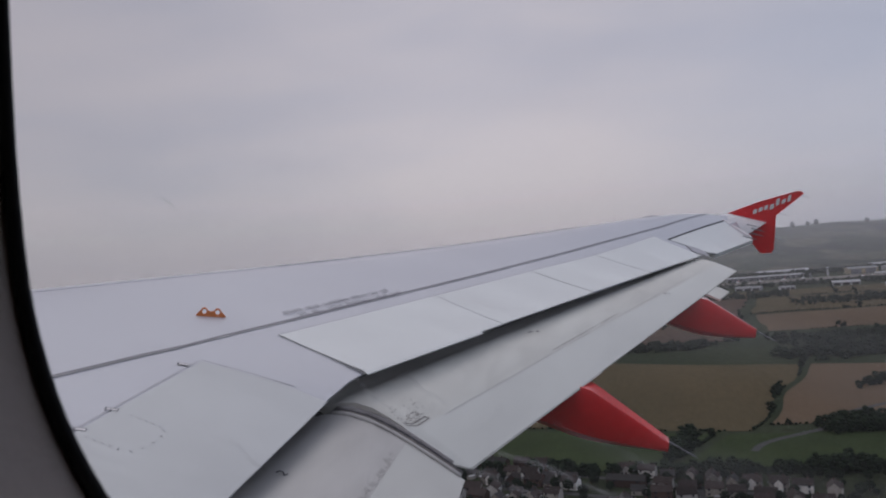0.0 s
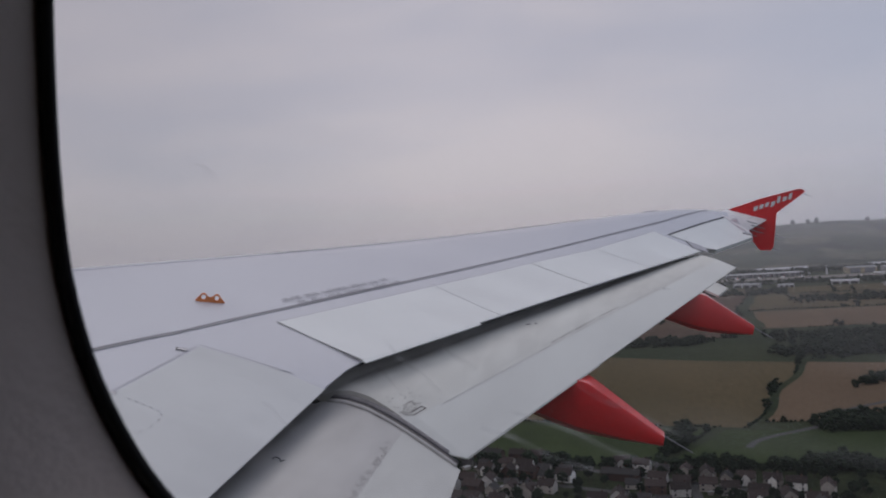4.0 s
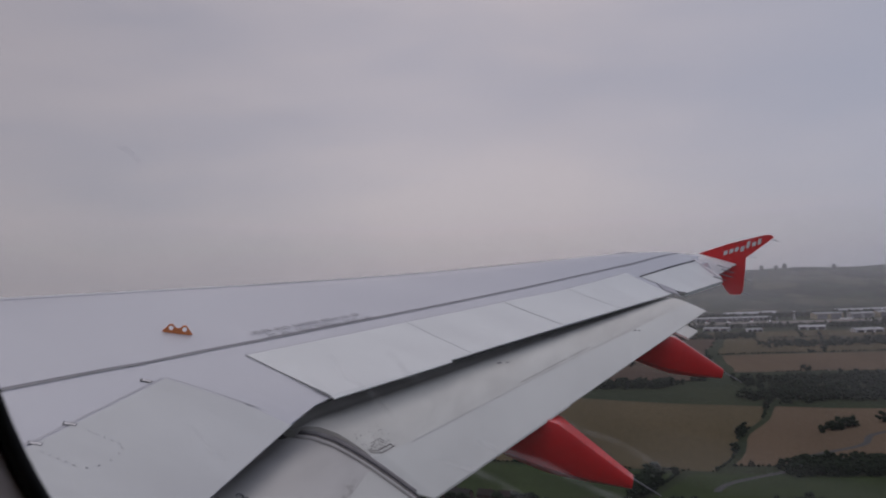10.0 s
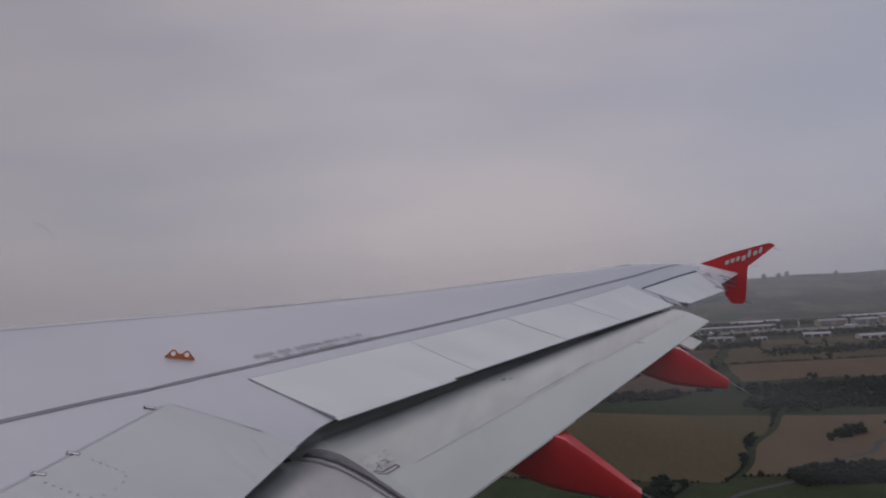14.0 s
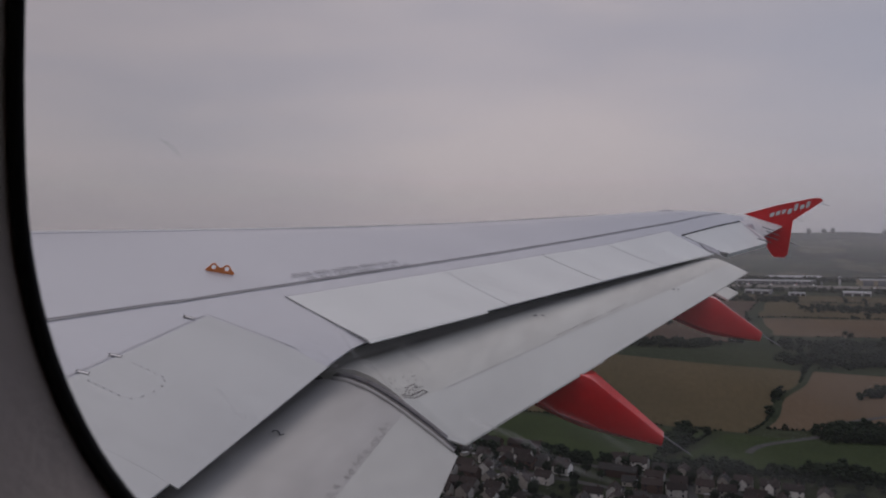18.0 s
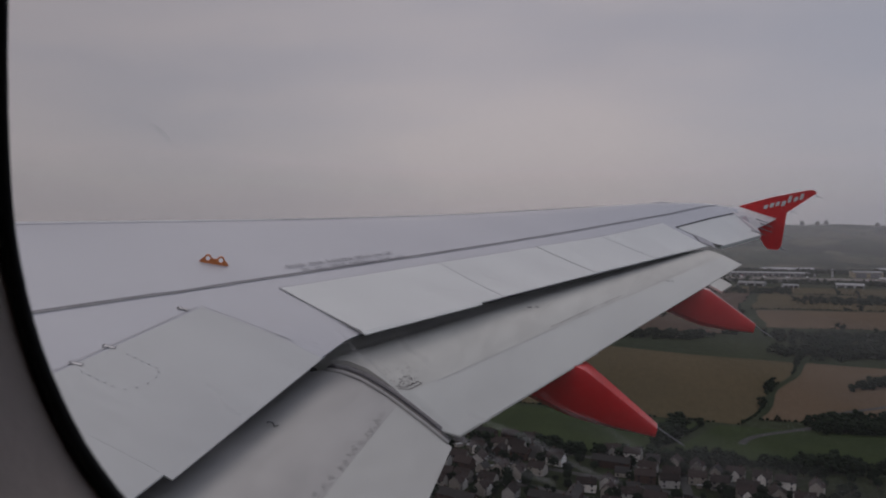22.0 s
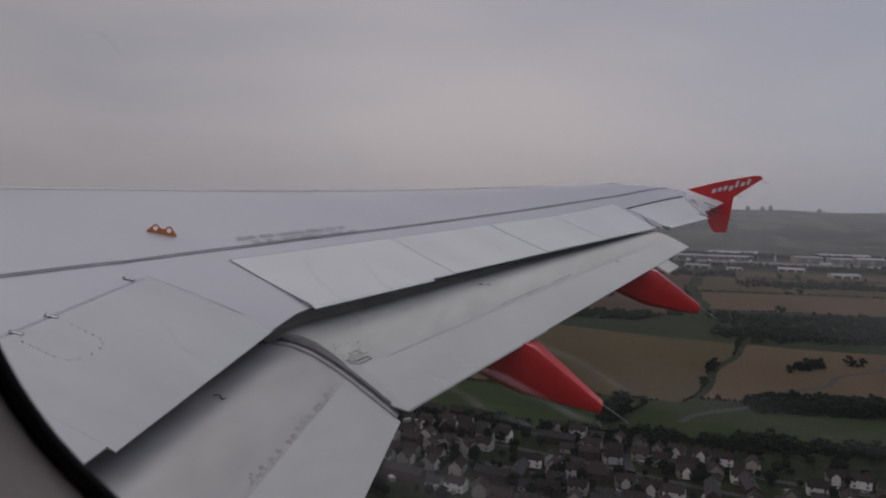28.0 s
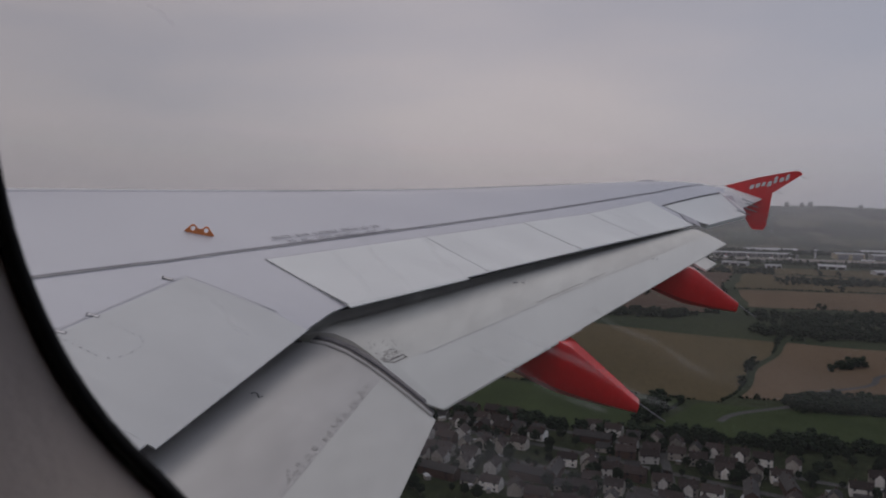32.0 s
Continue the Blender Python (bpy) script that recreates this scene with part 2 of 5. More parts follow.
def rear(x):
    return 0.05 if x < 4.86 else 0.01 if x < 6.4 else 0.01 - 0.345 * (x - 6.4) + 0.38 * max(0.0, x - 16.1)


def rear_z(x):
    return 0.245 - 0.09 * (6.4 - x) if x < 6.4 else 0.245 + 0.10 * min(1.0, (x - 6.4) / 0.25) + 0.097 * (x - 6.4)


def crest(x):
    u = x - 11.0
    if x < 6.5:
        return 0.467 - 0.10 * (6.5 - x)
    return 0.97665 + u * (0.135646 + u * (0.004409 + u * (-0.00082839 - 0.000157306 * u)))


def top(x, y):
    a, b = lead(x), rear(x)
    s = (a - y) / (a - b)
    zt = 0.33 + 0.0945 * (x - 6.6)
    z = zt + (crest(x) - zt) * (1 - max(0.0, (s - 0.28) / 0.72) ** 1.2 - 0.9 * max(0.0, (0.28 - s) / 0.28) ** 2.2)
    return z + (rear_z(x) - zt) * max(0.0, s) ** 5


def on(x, y, lift=0.0):
    return (x, y, top(x, y) + lift)


def sheet(name, quad, mat, parent, lift, thick, label="", nu=10, nv=8):
    """A curved panel on the wing over a plan quad: front inner, front outer, rear outer, rear inner."""
    a, b, c, d = quad
    up, low = [], []
    for i in range(nu):
        u = i / (nu - 1)
        for j in range(nv):
            v = j / (nv - 1)
            x = (a[0] * (1 - u) + b[0] * u) * (1 - v) + (d[0] * (1 - u) + c[0] * u) * v
            y = (a[1] * (1 - u) + b[1] * u) * (1 - v) + (d[1] * (1 - u) + c[1] * u) * v
            z = top(x, max(y, rear(x))) - max(0.0, rear(x) - y) * 0.22
            up.append((x, y, z + lift))
            low.append((x, y, z + lift - thick))
    n = nu * nv
    faces = []
    for i in range(nu - 1):
        for j in range(nv - 1):
            k = i * nv + j
            faces.append((k, k + 1, k + nv + 1, k + nv))
            faces.append((n + k, n + k + nv, n + k + nv + 1, n + k + 1))
    rim = [i * nv for i in range(nu)] + [(nu - 1) * nv + j for j in range(1, nv)] + [i * nv + nv - 1 for i in range(nu - 2, -1, -1)] + [j for j in range(nv - 2, 0, -1)]
    for p, q in zip(rim, rim[1:] + rim[:1]):
        faces.append((p, q, n + q, n + p))
    ob = solid(name, up + low, faces, mat, parent, label)
    for p in ob.data.polygons:
        p.use_smooth = True
    ob.data.set_sharp_from_angle(angle=radians(25))
    return ob


wing = thing("airliner_wing", "grey-white swept airliner wing with red tip fence and lowered flaps", "wing", at=AIR)

# box of the wing: upper skin, nose, lower skin and rear spar; the last stretch behind the spar is a thin shroud
rings = []
for x in steps(1.6, 16.93, 72):
    a, b = lead(x), rear(x)
    chord = a - b
    thick = 0.115 * chord * (1.0 if x < 12 else 0.85)
    ring = []
    for s in [0.0, 0.02, 0.05, 0.1, 0.16, 0.22, 0.28, 0.35, 0.42, 0.5, 0.58, 0.66, 0.74, 0.82, 0.9, 0.96, 1.0]:
        y = a - s * chord
        ring.append((x, y, top(x, y)))
    ring.append((x, b, top(x, b) - 0.007))
    spar = b + 0.16 * chord
    ring.append((x, spar, top(x, spar) - 0.05))
    ring.append((x, spar, top(x, spar) - 0.5 * thick))
    for s in [0.6, 0.4, 0.2, 0.08]:
        y = a - s * chord
        ring.append((x, y, crest(x) - 0.13 * chord * (0.6 + 0.4 * math.sin(math.pi * s))))
    rings.append(ring)
v, f = loft(rings)
solid("wing_skin", v, f, M_SKIN, wing, "pale blue-grey painted wing skin", smooth=True)
if wing.children[0].data.polygons[5].normal.z < 0:
    wing.children[0].data.flip_normals()
wing.children[0].data.set_sharp_from_angle(angle=radians(35))

# cove under the shroud, behind which the flaps tuck in; shade painted near-black
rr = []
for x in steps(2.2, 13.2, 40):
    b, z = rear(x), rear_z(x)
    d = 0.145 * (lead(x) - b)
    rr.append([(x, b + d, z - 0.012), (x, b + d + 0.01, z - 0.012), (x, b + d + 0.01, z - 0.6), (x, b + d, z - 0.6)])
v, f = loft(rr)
solid("flap_cove", v, f, M_COVE_SHADE, wing, "flap cove wall, coloured near-black for shade")
# thin plates added below the shroud, their dark colour standing for shade
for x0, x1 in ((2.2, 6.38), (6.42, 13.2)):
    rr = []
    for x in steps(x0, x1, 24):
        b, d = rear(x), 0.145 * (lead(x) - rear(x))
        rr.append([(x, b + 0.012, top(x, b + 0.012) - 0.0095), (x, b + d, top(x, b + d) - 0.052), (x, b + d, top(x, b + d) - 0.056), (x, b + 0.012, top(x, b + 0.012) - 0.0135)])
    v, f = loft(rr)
    solid("cove_roof", v, f, M_COVE_SHADE, wing, "added plate under the shroud, coloured near-black for shade")

# slats along the nose, four outer and one inner
for x0, x1 in ((2.1, 5.2), (5.6, 8.3), (8.32, 11.0), (11.02, 13.7), (13.72, 15.9)):
    rr = []
    for x in steps(x0, x1, 8):
        a, chord = lead(x), lead(x) - rear(x)
        ring = []
        for s in (0.16, 0.12, 0.08, 0.05, 0.025, 0.01, 0.0):
            y = a - s * chord
            ring.append((x, y, top(x, y) + 0.003 + 0.009 * (1 - s / 0.16)))
        ring.append((x, a + 0.006, top(x, a) - 0.03))
        for s in (0.01, 0.06, 0.12, 0.16):
            y = a - s * chord
            ring.append((x, y, top(x, y) - 0.05 + 0.2 * s))
        rr.append(ring)
    v, f = loft(rr)
    solid("slat", v, f, M_SKIN, wing, "", smooth=True).data.set_sharp_from_angle(angle=radians(30))

# dark sealant line that runs along the whole span
LINE = ((2.0, 2.29), (5.66, 1.15), (5.95, 1.06), (6.284, 0.958), (6.63, 0.819), (7.15, 0.638), (7.905, 0.382), (8.865, 0.043), (10.24, -0.451), (12.13, -1.163), (13.85, -1.829), (15.92, -2.552))
ups, lows = [], []
for x in steps(2.2, 15.95, 60):
    y = lerp_table(x, LINE)
    w = 0.0105 if x < 8 else 0.0105 - 0.0004 * (x - 8)
    ups.append(on(x, y + w - 0.002, 0.009))
    lows.append(on(x, y - w - 0.002, 0.009))
solid("sealant_line", ups + lows, [(i, i + 1, 61 + i, 60 + i) for i in range(59)], M_LINE, wing, "dark grey sealant line along the span")

# spoilers
INNER = ((4.87, 0.72), (6.28, 0.735), (6.405, 0.0), (4.87, -0.058))
sheet("shroud_panel", ((2.4, 0.715), (4.869, 0.72), (4.869, -0.02), (2.4, -0.05)), M_INNER_SHADED, wing, 0.004, 0.008)
sheet("spoiler", INNER, M_INNER_SHADED, wing, 0.004, 0.006, "white inner spoiler panel, closed")
FRONTS = ((6.89, 0.563), (8.545, -0.015), (10.08, -0.572), (11.43, -1.098), (13.24, -1.735))
REARS = ((6.665, -0.10), (8.24, -0.635), (9.92, -1.203), (11.44, -1.728), (13.30, -2.37))
for i in range(4):
    g = 0.006
    lift = (0.006, 0.005, 0.006, 0.005)[i]
    back = 0.0
    sheet("spoiler", ((FRONTS[i][0] + g, FRONTS[i][1] - g), (FRONTS[i + 1][0] - g, FRONTS[i + 1][1] - g),
                      (REARS[i + 1][0] - g, REARS[i + 1][1] - back), (REARS[i][0] + g, REARS[i][1] - back)), M_PANEL, wing, lift, 0.010)


def strip(name, p, q, wide, mat, lift=0.006, n=8, label="", parent=None):
    """A thin band laid on the wing from plan point p to q."""
    dx, dy = q[0] - p[0], q[1] - p[1]
    l = math.hypot(dx, dy)
    nx, ny = -dy / l * wide / 2, dx / l * wide / 2
    vs = []
    for i in range(n):
        x, y = p[0] + dx * i / (n - 1), p[1] + dy * i / (n - 1)
        vs += [on(x + nx, y + ny, lift), on(x - nx, y - ny, lift)]
    return solid(name, vs, [(2 * i, 2 * i + 1, 2 * i + 3, 2 * i + 2) for i in range(n - 1)], mat, parent or wing, label)


# lip along the rear edge of the first outer spoiler, which ends in a small step
rr = []
for k in range(10):
    u = 0.80 * k / 9
    x, y = REARS[0][0] + (REARS[1][0] - REARS[0][0]) * u, REARS[0][1] + (REARS[1][1] - REARS[0][1]) * u
    z = top(x, rear(x)) - max(0.0, rear(x) - y) * 0.22 + 0.006
    rr.append([(x, y + 0.001, z), (x - 0.008, y - 0.026, z - 0.006), (x - 0.008, y - 0.026, z - 0.012), (x, y + 0.001, z - 0.010)])
v, f = loft(rr)
solid("spoiler_lip", v, f, M_PANEL, wing)

for i, mat, wide in ((0, M_DARK, 0.006), (1, M_SOFT, 0.007), (2, M_DARK, 0.007), (3, M_LINE, 0.007)):
    strip("panel_gap", FRONTS[i], REARS[i], wide, mat, 0.0075)
strip("panel_gap", (6.288, 0.738), (6.411, 0.02), 0.005, M_LINE, 0.0085, 24)
strip("panel_gap", (4.30, 0.735), (6.28, 0.75), 0.005, M_SOFT, 0.006, 24)
for i in range(4):
    strip("panel_gap", FRONTS[i], FRONTS[i + 1], 0.006, M_SOFT, 0.0075, 16)

# rear edge of the slats, and a low pod on the leading edge near the tip
for x0, x1 in ((8.4, 11.0), (11.02, 13.7), (13.72, 15.7)):
    strip("slat_gap", (x0, lead(x0) - 0.15 * (lead(x0) - rear(x0))), (x1, lead(x1) - 0.15 * (lead(x1) - rear(x1))), 0.03, M_SOFT, 0.006, 10)
rr = []
for k in range(9):
    u = k / 8
    w, h = 0.08 * math.sin(math.pi * (0.04 + 0.92 * u)) ** 0.6, 0.036 * math.sin(math.pi * (0.04 + 0.92 * u)) ** 0.7
    x = 14.15 + 0.60 * u
    rr.append([(x + 0.3 * w * math.cos(a), lead(x) - 0.22 + w * math.cos(a), top(x, lead(x) - 0.22) - 0.01 + h * max(0.0, math.sin(a)) - 0.02 * (math.sin(a) < 0)) for a in [2 * math.pi * j / 10 for j in range(10)]])
v, f = loft(rr)
solid("edge_pod", v, f, M_STENCIL, wing, "low grey pod on the leading edge", smooth=True)

# hinge slots along the front of the inner spoiler, and the ring of fasteners on it
for x, y, mat in ((6.17, 0.772, M_DARK), (5.505, 0.73, M_LINE), (5.265, 0.715, M_LINE)):
    strip("hinge_slot", (x - 0.008, y + 0.038), (x + 0.016, y - 0.018), 0.028, mat, 0.0052, 3)
    strip("hinge_slot", (x - 0.005, y + 0.030), (x + 0.014, y - 0.014), 0.017, M_WHITE, 0.0058, 3)
bm = bmesh.new()
for k in range(15):
    if k < 5:
        x, y = 5.23, 0.66 - 0.04 * k
    elif k < 10:
        a = math.pi * (k - 4) / 6
        x, y = 5.37 - 0.14 * math.cos(a), 0.48 - 0.06 * math.sin(a)
    else:
        x, y = 5.515, 0.48 + 0.04 * (k - 10)
    r = bmesh.ops.create_circle(bm, cap_ends=True, segments=8, radius=0.0055)
    bmesh.ops.translate(bm, verts=r["verts"], vec=on(x, y, 0.0065))
tagged(part("fastener_dots", bm, M_SOFT, wing, "half ring of small dark fasteners"), kind="stuff")

# walkway stencil: unreadable, two rows of small letter bars
bm = bmesh.new()
rng = random.Random(4)
for p, q, words in (((7.265, 0.688), (8.35, 0.308), (4, 3, 6, 4, 2, 2)), ((7.31, 0.592), (8.38, 0.208), (2, 3, 4, 7, 4, 3))):
    total = sum(words) + len(words) - 1
    k = 0
    for wlen in words:
        for _ in range(wlen):
            for sub in range(2):
                u0 = (k + 0.12 + 0.42 * sub) / total
                x, y = p[0] + (q[0] - p[0]) * u0, p[1] + (q[1] - p[1]) * u0
                lx, ly = (q[0] - p[0]) / total * 0.22, (q[1] - p[1]) / total * 0.22
                h = 0.046 * rng.choice((1.0, 1.0, 0.6))
                vs = [bm.verts.new(on(x + a * lx + b * h * 0.3, y + a * ly + b * h, 0.010)) for a, b in ((0, 0), (1, 0), (1, 1), (0, 1))]
                bm.faces.new(vs)
            k += 1
        k += 1
tagged(part("stencil_bars", bm, M_STENCIL, wing, "two rows of small grey stencil marks"), kind="stuff")

# orange escape-strap fitting: a bent plate with two eyes on a pale base
fit_a, fit_b = Vector(on(6.855, 1.125)), Vector(on(6.95, 0.965))
hook_d = (fit_b - fit_a).normalized()
hook_n = Vector((hook_d.y, -hook_d.x, 0)).normalized()


def hook_outline():
    """Profile of the strap plate: pointed feet and two humps."""
    pts = [(0.0, 0.0), (0.03, 0.010)]
    for u, r in ((0.27, 0.027), (0.71, 0.027)):
        for k in range(9):
            a = radians(158 - 17 * k)
            pts.append((u + r * math.cos(a) / 0.215, 0.026 + r * math.sin(a)))
        if u < 0.5:
            pts.append((0.49, 0.029))
    return pts + [(0.97, 0.010), (1.0, 0.0), (0.86, -0.004), (0.5, -0.004), (0.14, -0.004)]


def hook_point(u, h):
    return fit_a.lerp(fit_b, u) + Vector((0, 0, h + 0.003)) - hook_n * (0.10 * h)


bm = bmesh.new()
edges = []
for loop in [hook_outline()] + [[(u + 0.0165 * math.cos(a) / 0.215, 0.027 + 0.0165 * math.sin(a)) for a in [math.pi * k / 6 for k in range(12)]] for u in (0.27, 0.71)]:
    ring_v = [bm.verts.new(hook_point(*p)) for p in loop]
    edges += [bm.edges.new((ring_v[k], ring_v[(k + 1) % len(ring_v)])) for k in range(len(ring_v))]
bmesh.ops.triangle_fill(bm, use_beauty=True, edges=edges)
grown = bmesh.ops.extrude_face_region(bm, geom=bm.faces[:])
bmesh.ops.translate(bm, verts=[g for g in grown["geom"] if isinstance(g, bmesh.types.BMVert)], vec=hook_n * 0.008)
bmesh.ops.recalc_face_normals(bm, faces=bm.faces)
hook = part("strap_fitting", bm, M_ORANGE, wing, "orange plate with two holes for the escape strap")
for u in (0.27, 0.71):
    c = hook_point(u, 0.027) + hook_n * 0.004
    rr = []
    for k in range(13):
        a = 2 * math.pi * k / 12
        o = c + hook_d * 0.0185 * math.cos(a) + Vector((0, 0, 0.0185 * math.sin(a)))
        rr.append([tuple(o + hook_n * p + (o - c).normalized() * q) for p, q in ((0.007, 0.003), (0.007, -0.003), (-0.007, -0.003), (-0.007, 0.003))])
    v, f = loft(rr, caps=False)
    solid("eye", v, f, M_ORANGE, hook, "rolled orange rim of the hole")

# ---- flaps ----
def flap_rise(q, thick):
    nose = max(0.0, 1 - max(q, 0.0) / 0.38)
    return thick * 0.5 * math.sin(math.pi * max(q, 0.0) ** 0.75) - 0.36 * thick * nose * nose + 0.02 * (1 - q) + 0.25 * min(q, 0.0)


FLAP_STATIONS = (-0.16, -0.10, -0.05, 0.0, 0.04, 0.1, 0.2, 0.35, 0.5, 0.61, 0.8, 0.92, 1.0)


def flap_ring(x, front, front_z, back, back_z, thick):
    ring = []
    for q in FLAP_STATIONS:
        y = front + (back - front) * q
        z = front_z + (back_z - front_z) * q + flap_rise(q, thick)
        ring.append((x, y, z))
    for q in (1.0, 0.8, 0.5, 0.25, 0.08, 0.0):
        y = front + (back - front) * q
        z = front_z + (back_z - front_z) * q - thick * (math.sin(math.pi * q ** 0.6) * 0.35) - 0.008 - 0.085 * max(0.0, 1 - q / 0.42) ** 2
        ring.append((x, y, z))
    return ring


def outer_flap(x):
    back, back_z = -0.80 - 0.3075 * (x - 6.634), -0.046 + 0.1422 * (x - 6.634)
    if x < 6.645:
        back, back_z = back + 1.6 * (6.645 - x), back_z + 0.5 * (6.645 - x)
    return rear(x) + 0.12, rear_z(x) - 0.155 + 0.0115 * (x - 6.5), back, back_z, 0.15 - 0.010 * (x - 6.5)


def inner_flap(x):
    back, back_z = -0.80 - 0.08 * (6.52 - x), -0.064 - 0.07 * (6.52 - x)
    return rear(x) + 0.12, rear_z(x) - 0.16, back, back_z, 0.13


def flap_point(fn, x, q, lift=0.0):
    front, front_z, back, back_z, thick = fn(x)
    k = max(i for i in range(len(FLAP_STATIONS) - 1) if i == 0 or FLAP_STATIONS[i] <= q)
    qa, qb = FLAP_STATIONS[k], FLAP_STATIONS[k + 1]
    rise = flap_rise(qa, thick) + (flap_rise(qb, thick) - flap_rise(qa, thick)) * (q - qa) / (qb - qa)
    return (x, front + (back - front) * q, front_z + (back_z - front_z) * q + rise + lift)


def flap_dot(bm, fn, x, q, radius, lift=0.0015, sides=7):
    """A small round spot lying on the upper skin of a flap."""
    chord = fn(x)[0] - fn(x)[2]
    ring = [math.tau * k / sides for k in range(sides)]
    bm.faces.new([bm.verts.new(flap_point(fn, x + radius * math.cos(a), q + radius / chord * math.sin(a), lift)) for a in ring])


flaps = []
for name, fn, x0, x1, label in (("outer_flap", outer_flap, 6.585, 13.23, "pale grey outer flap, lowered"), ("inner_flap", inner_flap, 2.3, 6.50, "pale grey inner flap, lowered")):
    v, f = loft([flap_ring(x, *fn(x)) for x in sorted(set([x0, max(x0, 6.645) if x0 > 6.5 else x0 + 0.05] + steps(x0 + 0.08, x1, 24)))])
    ob = solid(name, v, f, M_FLAP if x0 > 6 else M_FLAP_IN_SHADED, wing, label, smooth=True)
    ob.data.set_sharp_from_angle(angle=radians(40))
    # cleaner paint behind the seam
    ob.data.materials.append(M_AFT if x0 > 6 else M_AFT_IN_SHADED)
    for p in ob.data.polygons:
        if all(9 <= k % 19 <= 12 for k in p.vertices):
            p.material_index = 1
    flaps.append(ob)


def flap_band(name, fn, x0, q0, x1, q1, wide, mat, parent, lift=0.002, n=12, label=""):
    a = [(x0 + (x1 - x0) * i / (n - 1), q0 + (q1 - q0) * i / (n - 1)) for i in range(n)]
    along = abs(x1 - x0) > abs(q1 - q0)
    vs = []
    for x, q in a:
        if along:
            vs += [flap_point(fn, x, q - wide / 2, lift), flap_point(fn, x, q + wide / 2, lift)]
        else:
            vs += [flap_point(fn, x - wide / 2, q, lift), flap_point(fn, x + wide / 2, q, lift)]
    return solid(name, vs, [(2 * i, 2 * i + 1, 2 * i + 3, 2 * i + 2) for i in range(n - 1)], mat, parent, label)


OUT, INN = flaps
flap_band("seam", outer_flap, 6.9, 0.62, 12.7, 0.56, 0.005, M_STAIN, OUT, n=30)
flap_band("seam", inner_flap, 2.6, 0.60, 6.30, 0.60, 0.008, M_STAIN, INN, 0.0015, n=20)
# row of rivets on the outer flap seam
bm = bmesh.new()
for i in range(44):
    x = 8.45 + 1.40 * i / 43
    if i % 9 == 4 or 26 < i < 30:
        continue
    flap_dot(bm, outer_flap, x, 0.578 - 0.0006 * i, 0.0065, 0.003)
tagged(part("rivet_row", bm, M_RUBBER, OUT), kind="stuff")
# stains across the inner flap
bm = bmesh.new()
rng = random.Random(9)
for i in range(70):
    k = rng.random() ** 1.3
    x = 6.34 - 1.1 * k + rng.uniform(-0.02, 0.02)
    q = 0.590 + rng.gauss(0, 0.012)
    l = rng.uniform(0.006, 0.020) * (1.0 - 0.5 * k)
    w = rng.uniform(0.006, 0.022)
    bm.faces.new([bm.verts.new(flap_point(inner_flap, x + w * math.cos(a) * rng.uniform(0.7, 1.2), min(0.609, q + l * math.sin(a) * rng.uniform(0.7, 1.2)), 0.0008 + 0.00003 * i))
                  for a in [math.tau * k / 9 for k in range(9)]])
tagged(part("grime", bm, M_GRIME, INN, "row of smudged grey grime"), kind="stuff")
bm = bmesh.new()
for i in range(60):
    x, q = (6.62 + rng.uniform(0, 0.22), 0.47 + rng.uniform(-0.09, 0.08)) if i < 16 else (6.60 + rng.uniform(0, 0.18), 0.545 + rng.uniform(-0.045, 0.025))
    flap_dot(bm, outer_flap, x, q, rng.uniform(0.0025, 0.005), 0.0012 + 0.00002 * i)
tagged(part("fastener_cluster", bm, M_RUBBER, OUT, "cluster of dark fasteners on the flap end plate"), kind="stuff")
flap_band("bracket_edge", outer_flap, 6.60, 0.578, 6.76, 0.568, 0.006, M_RUBBER, OUT, 0.0025, 5)
flap_band("bracket_edge", outer_flap, 6.60, 0.600, 6.77, 0.592, 0.006, M_RUBBER, OUT, 0.0025, 5)
flap_band("bracket_edge", outer_flap, 6.755, 0.568, 6.765, 0.594, 0.008, M_RUBBER, OUT, 0.003, 4)
for x, q in ((8.55, 0.24), (11.0, 0.62)):
    flap_band("index_mark", outer_flap, x, q, x + 0.05, q + 0.015, 0.02, M_DARK, OUT, 0.002, 3)
    flap_band("index_mark", outer_flap, x + 0.09, q + 0.03, x + 0.10, q + 0.06, 0.02, M_DARK, OUT, 0.002, 3)
# numeral on the inner flap
txt = bpy.data.curves.new("numeral", "FONT")
txt.body, txt.size, txt.extrude = "2", 0.085, 0.0005
tmp = new("numeral_source", txt)
bpy.context.view_layer.update()
me = bpy.data.meshes.new_from_object(tmp.evaluated_get(bpy.context.evaluated_depsgraph_get()))
bpy.data.objects.remove(tmp)
me.materials.append(M_DARK)
num = new("numeral", me)
num.parent = INN
o = Vector(flap_point(inner_flap, 5.715, 0.198, 0.002))
out_way = (Vector(flap_point(inner_flap, 5.815, 0.198, 0.002)) - o).normalized()
back_way = (Vector(flap_point(inner_flap, 5.715, 0.218, 0.002)) - o).normalized()
turn = radians(20)
ex, ey = out_way * math.cos(turn) + back_way * math.sin(turn), out_way * math.sin(turn) - back_way * math.cos(turn)
ez = ex.cross(ey).normalized()
num.matrix_local = Matrix(((ex.x, ey.x, ez.x, o.x), (ex.y, ey.y, ez.y, o.y), (ex.z, ey.z, ez.z, o.z), (0, 0, 0, 1)))

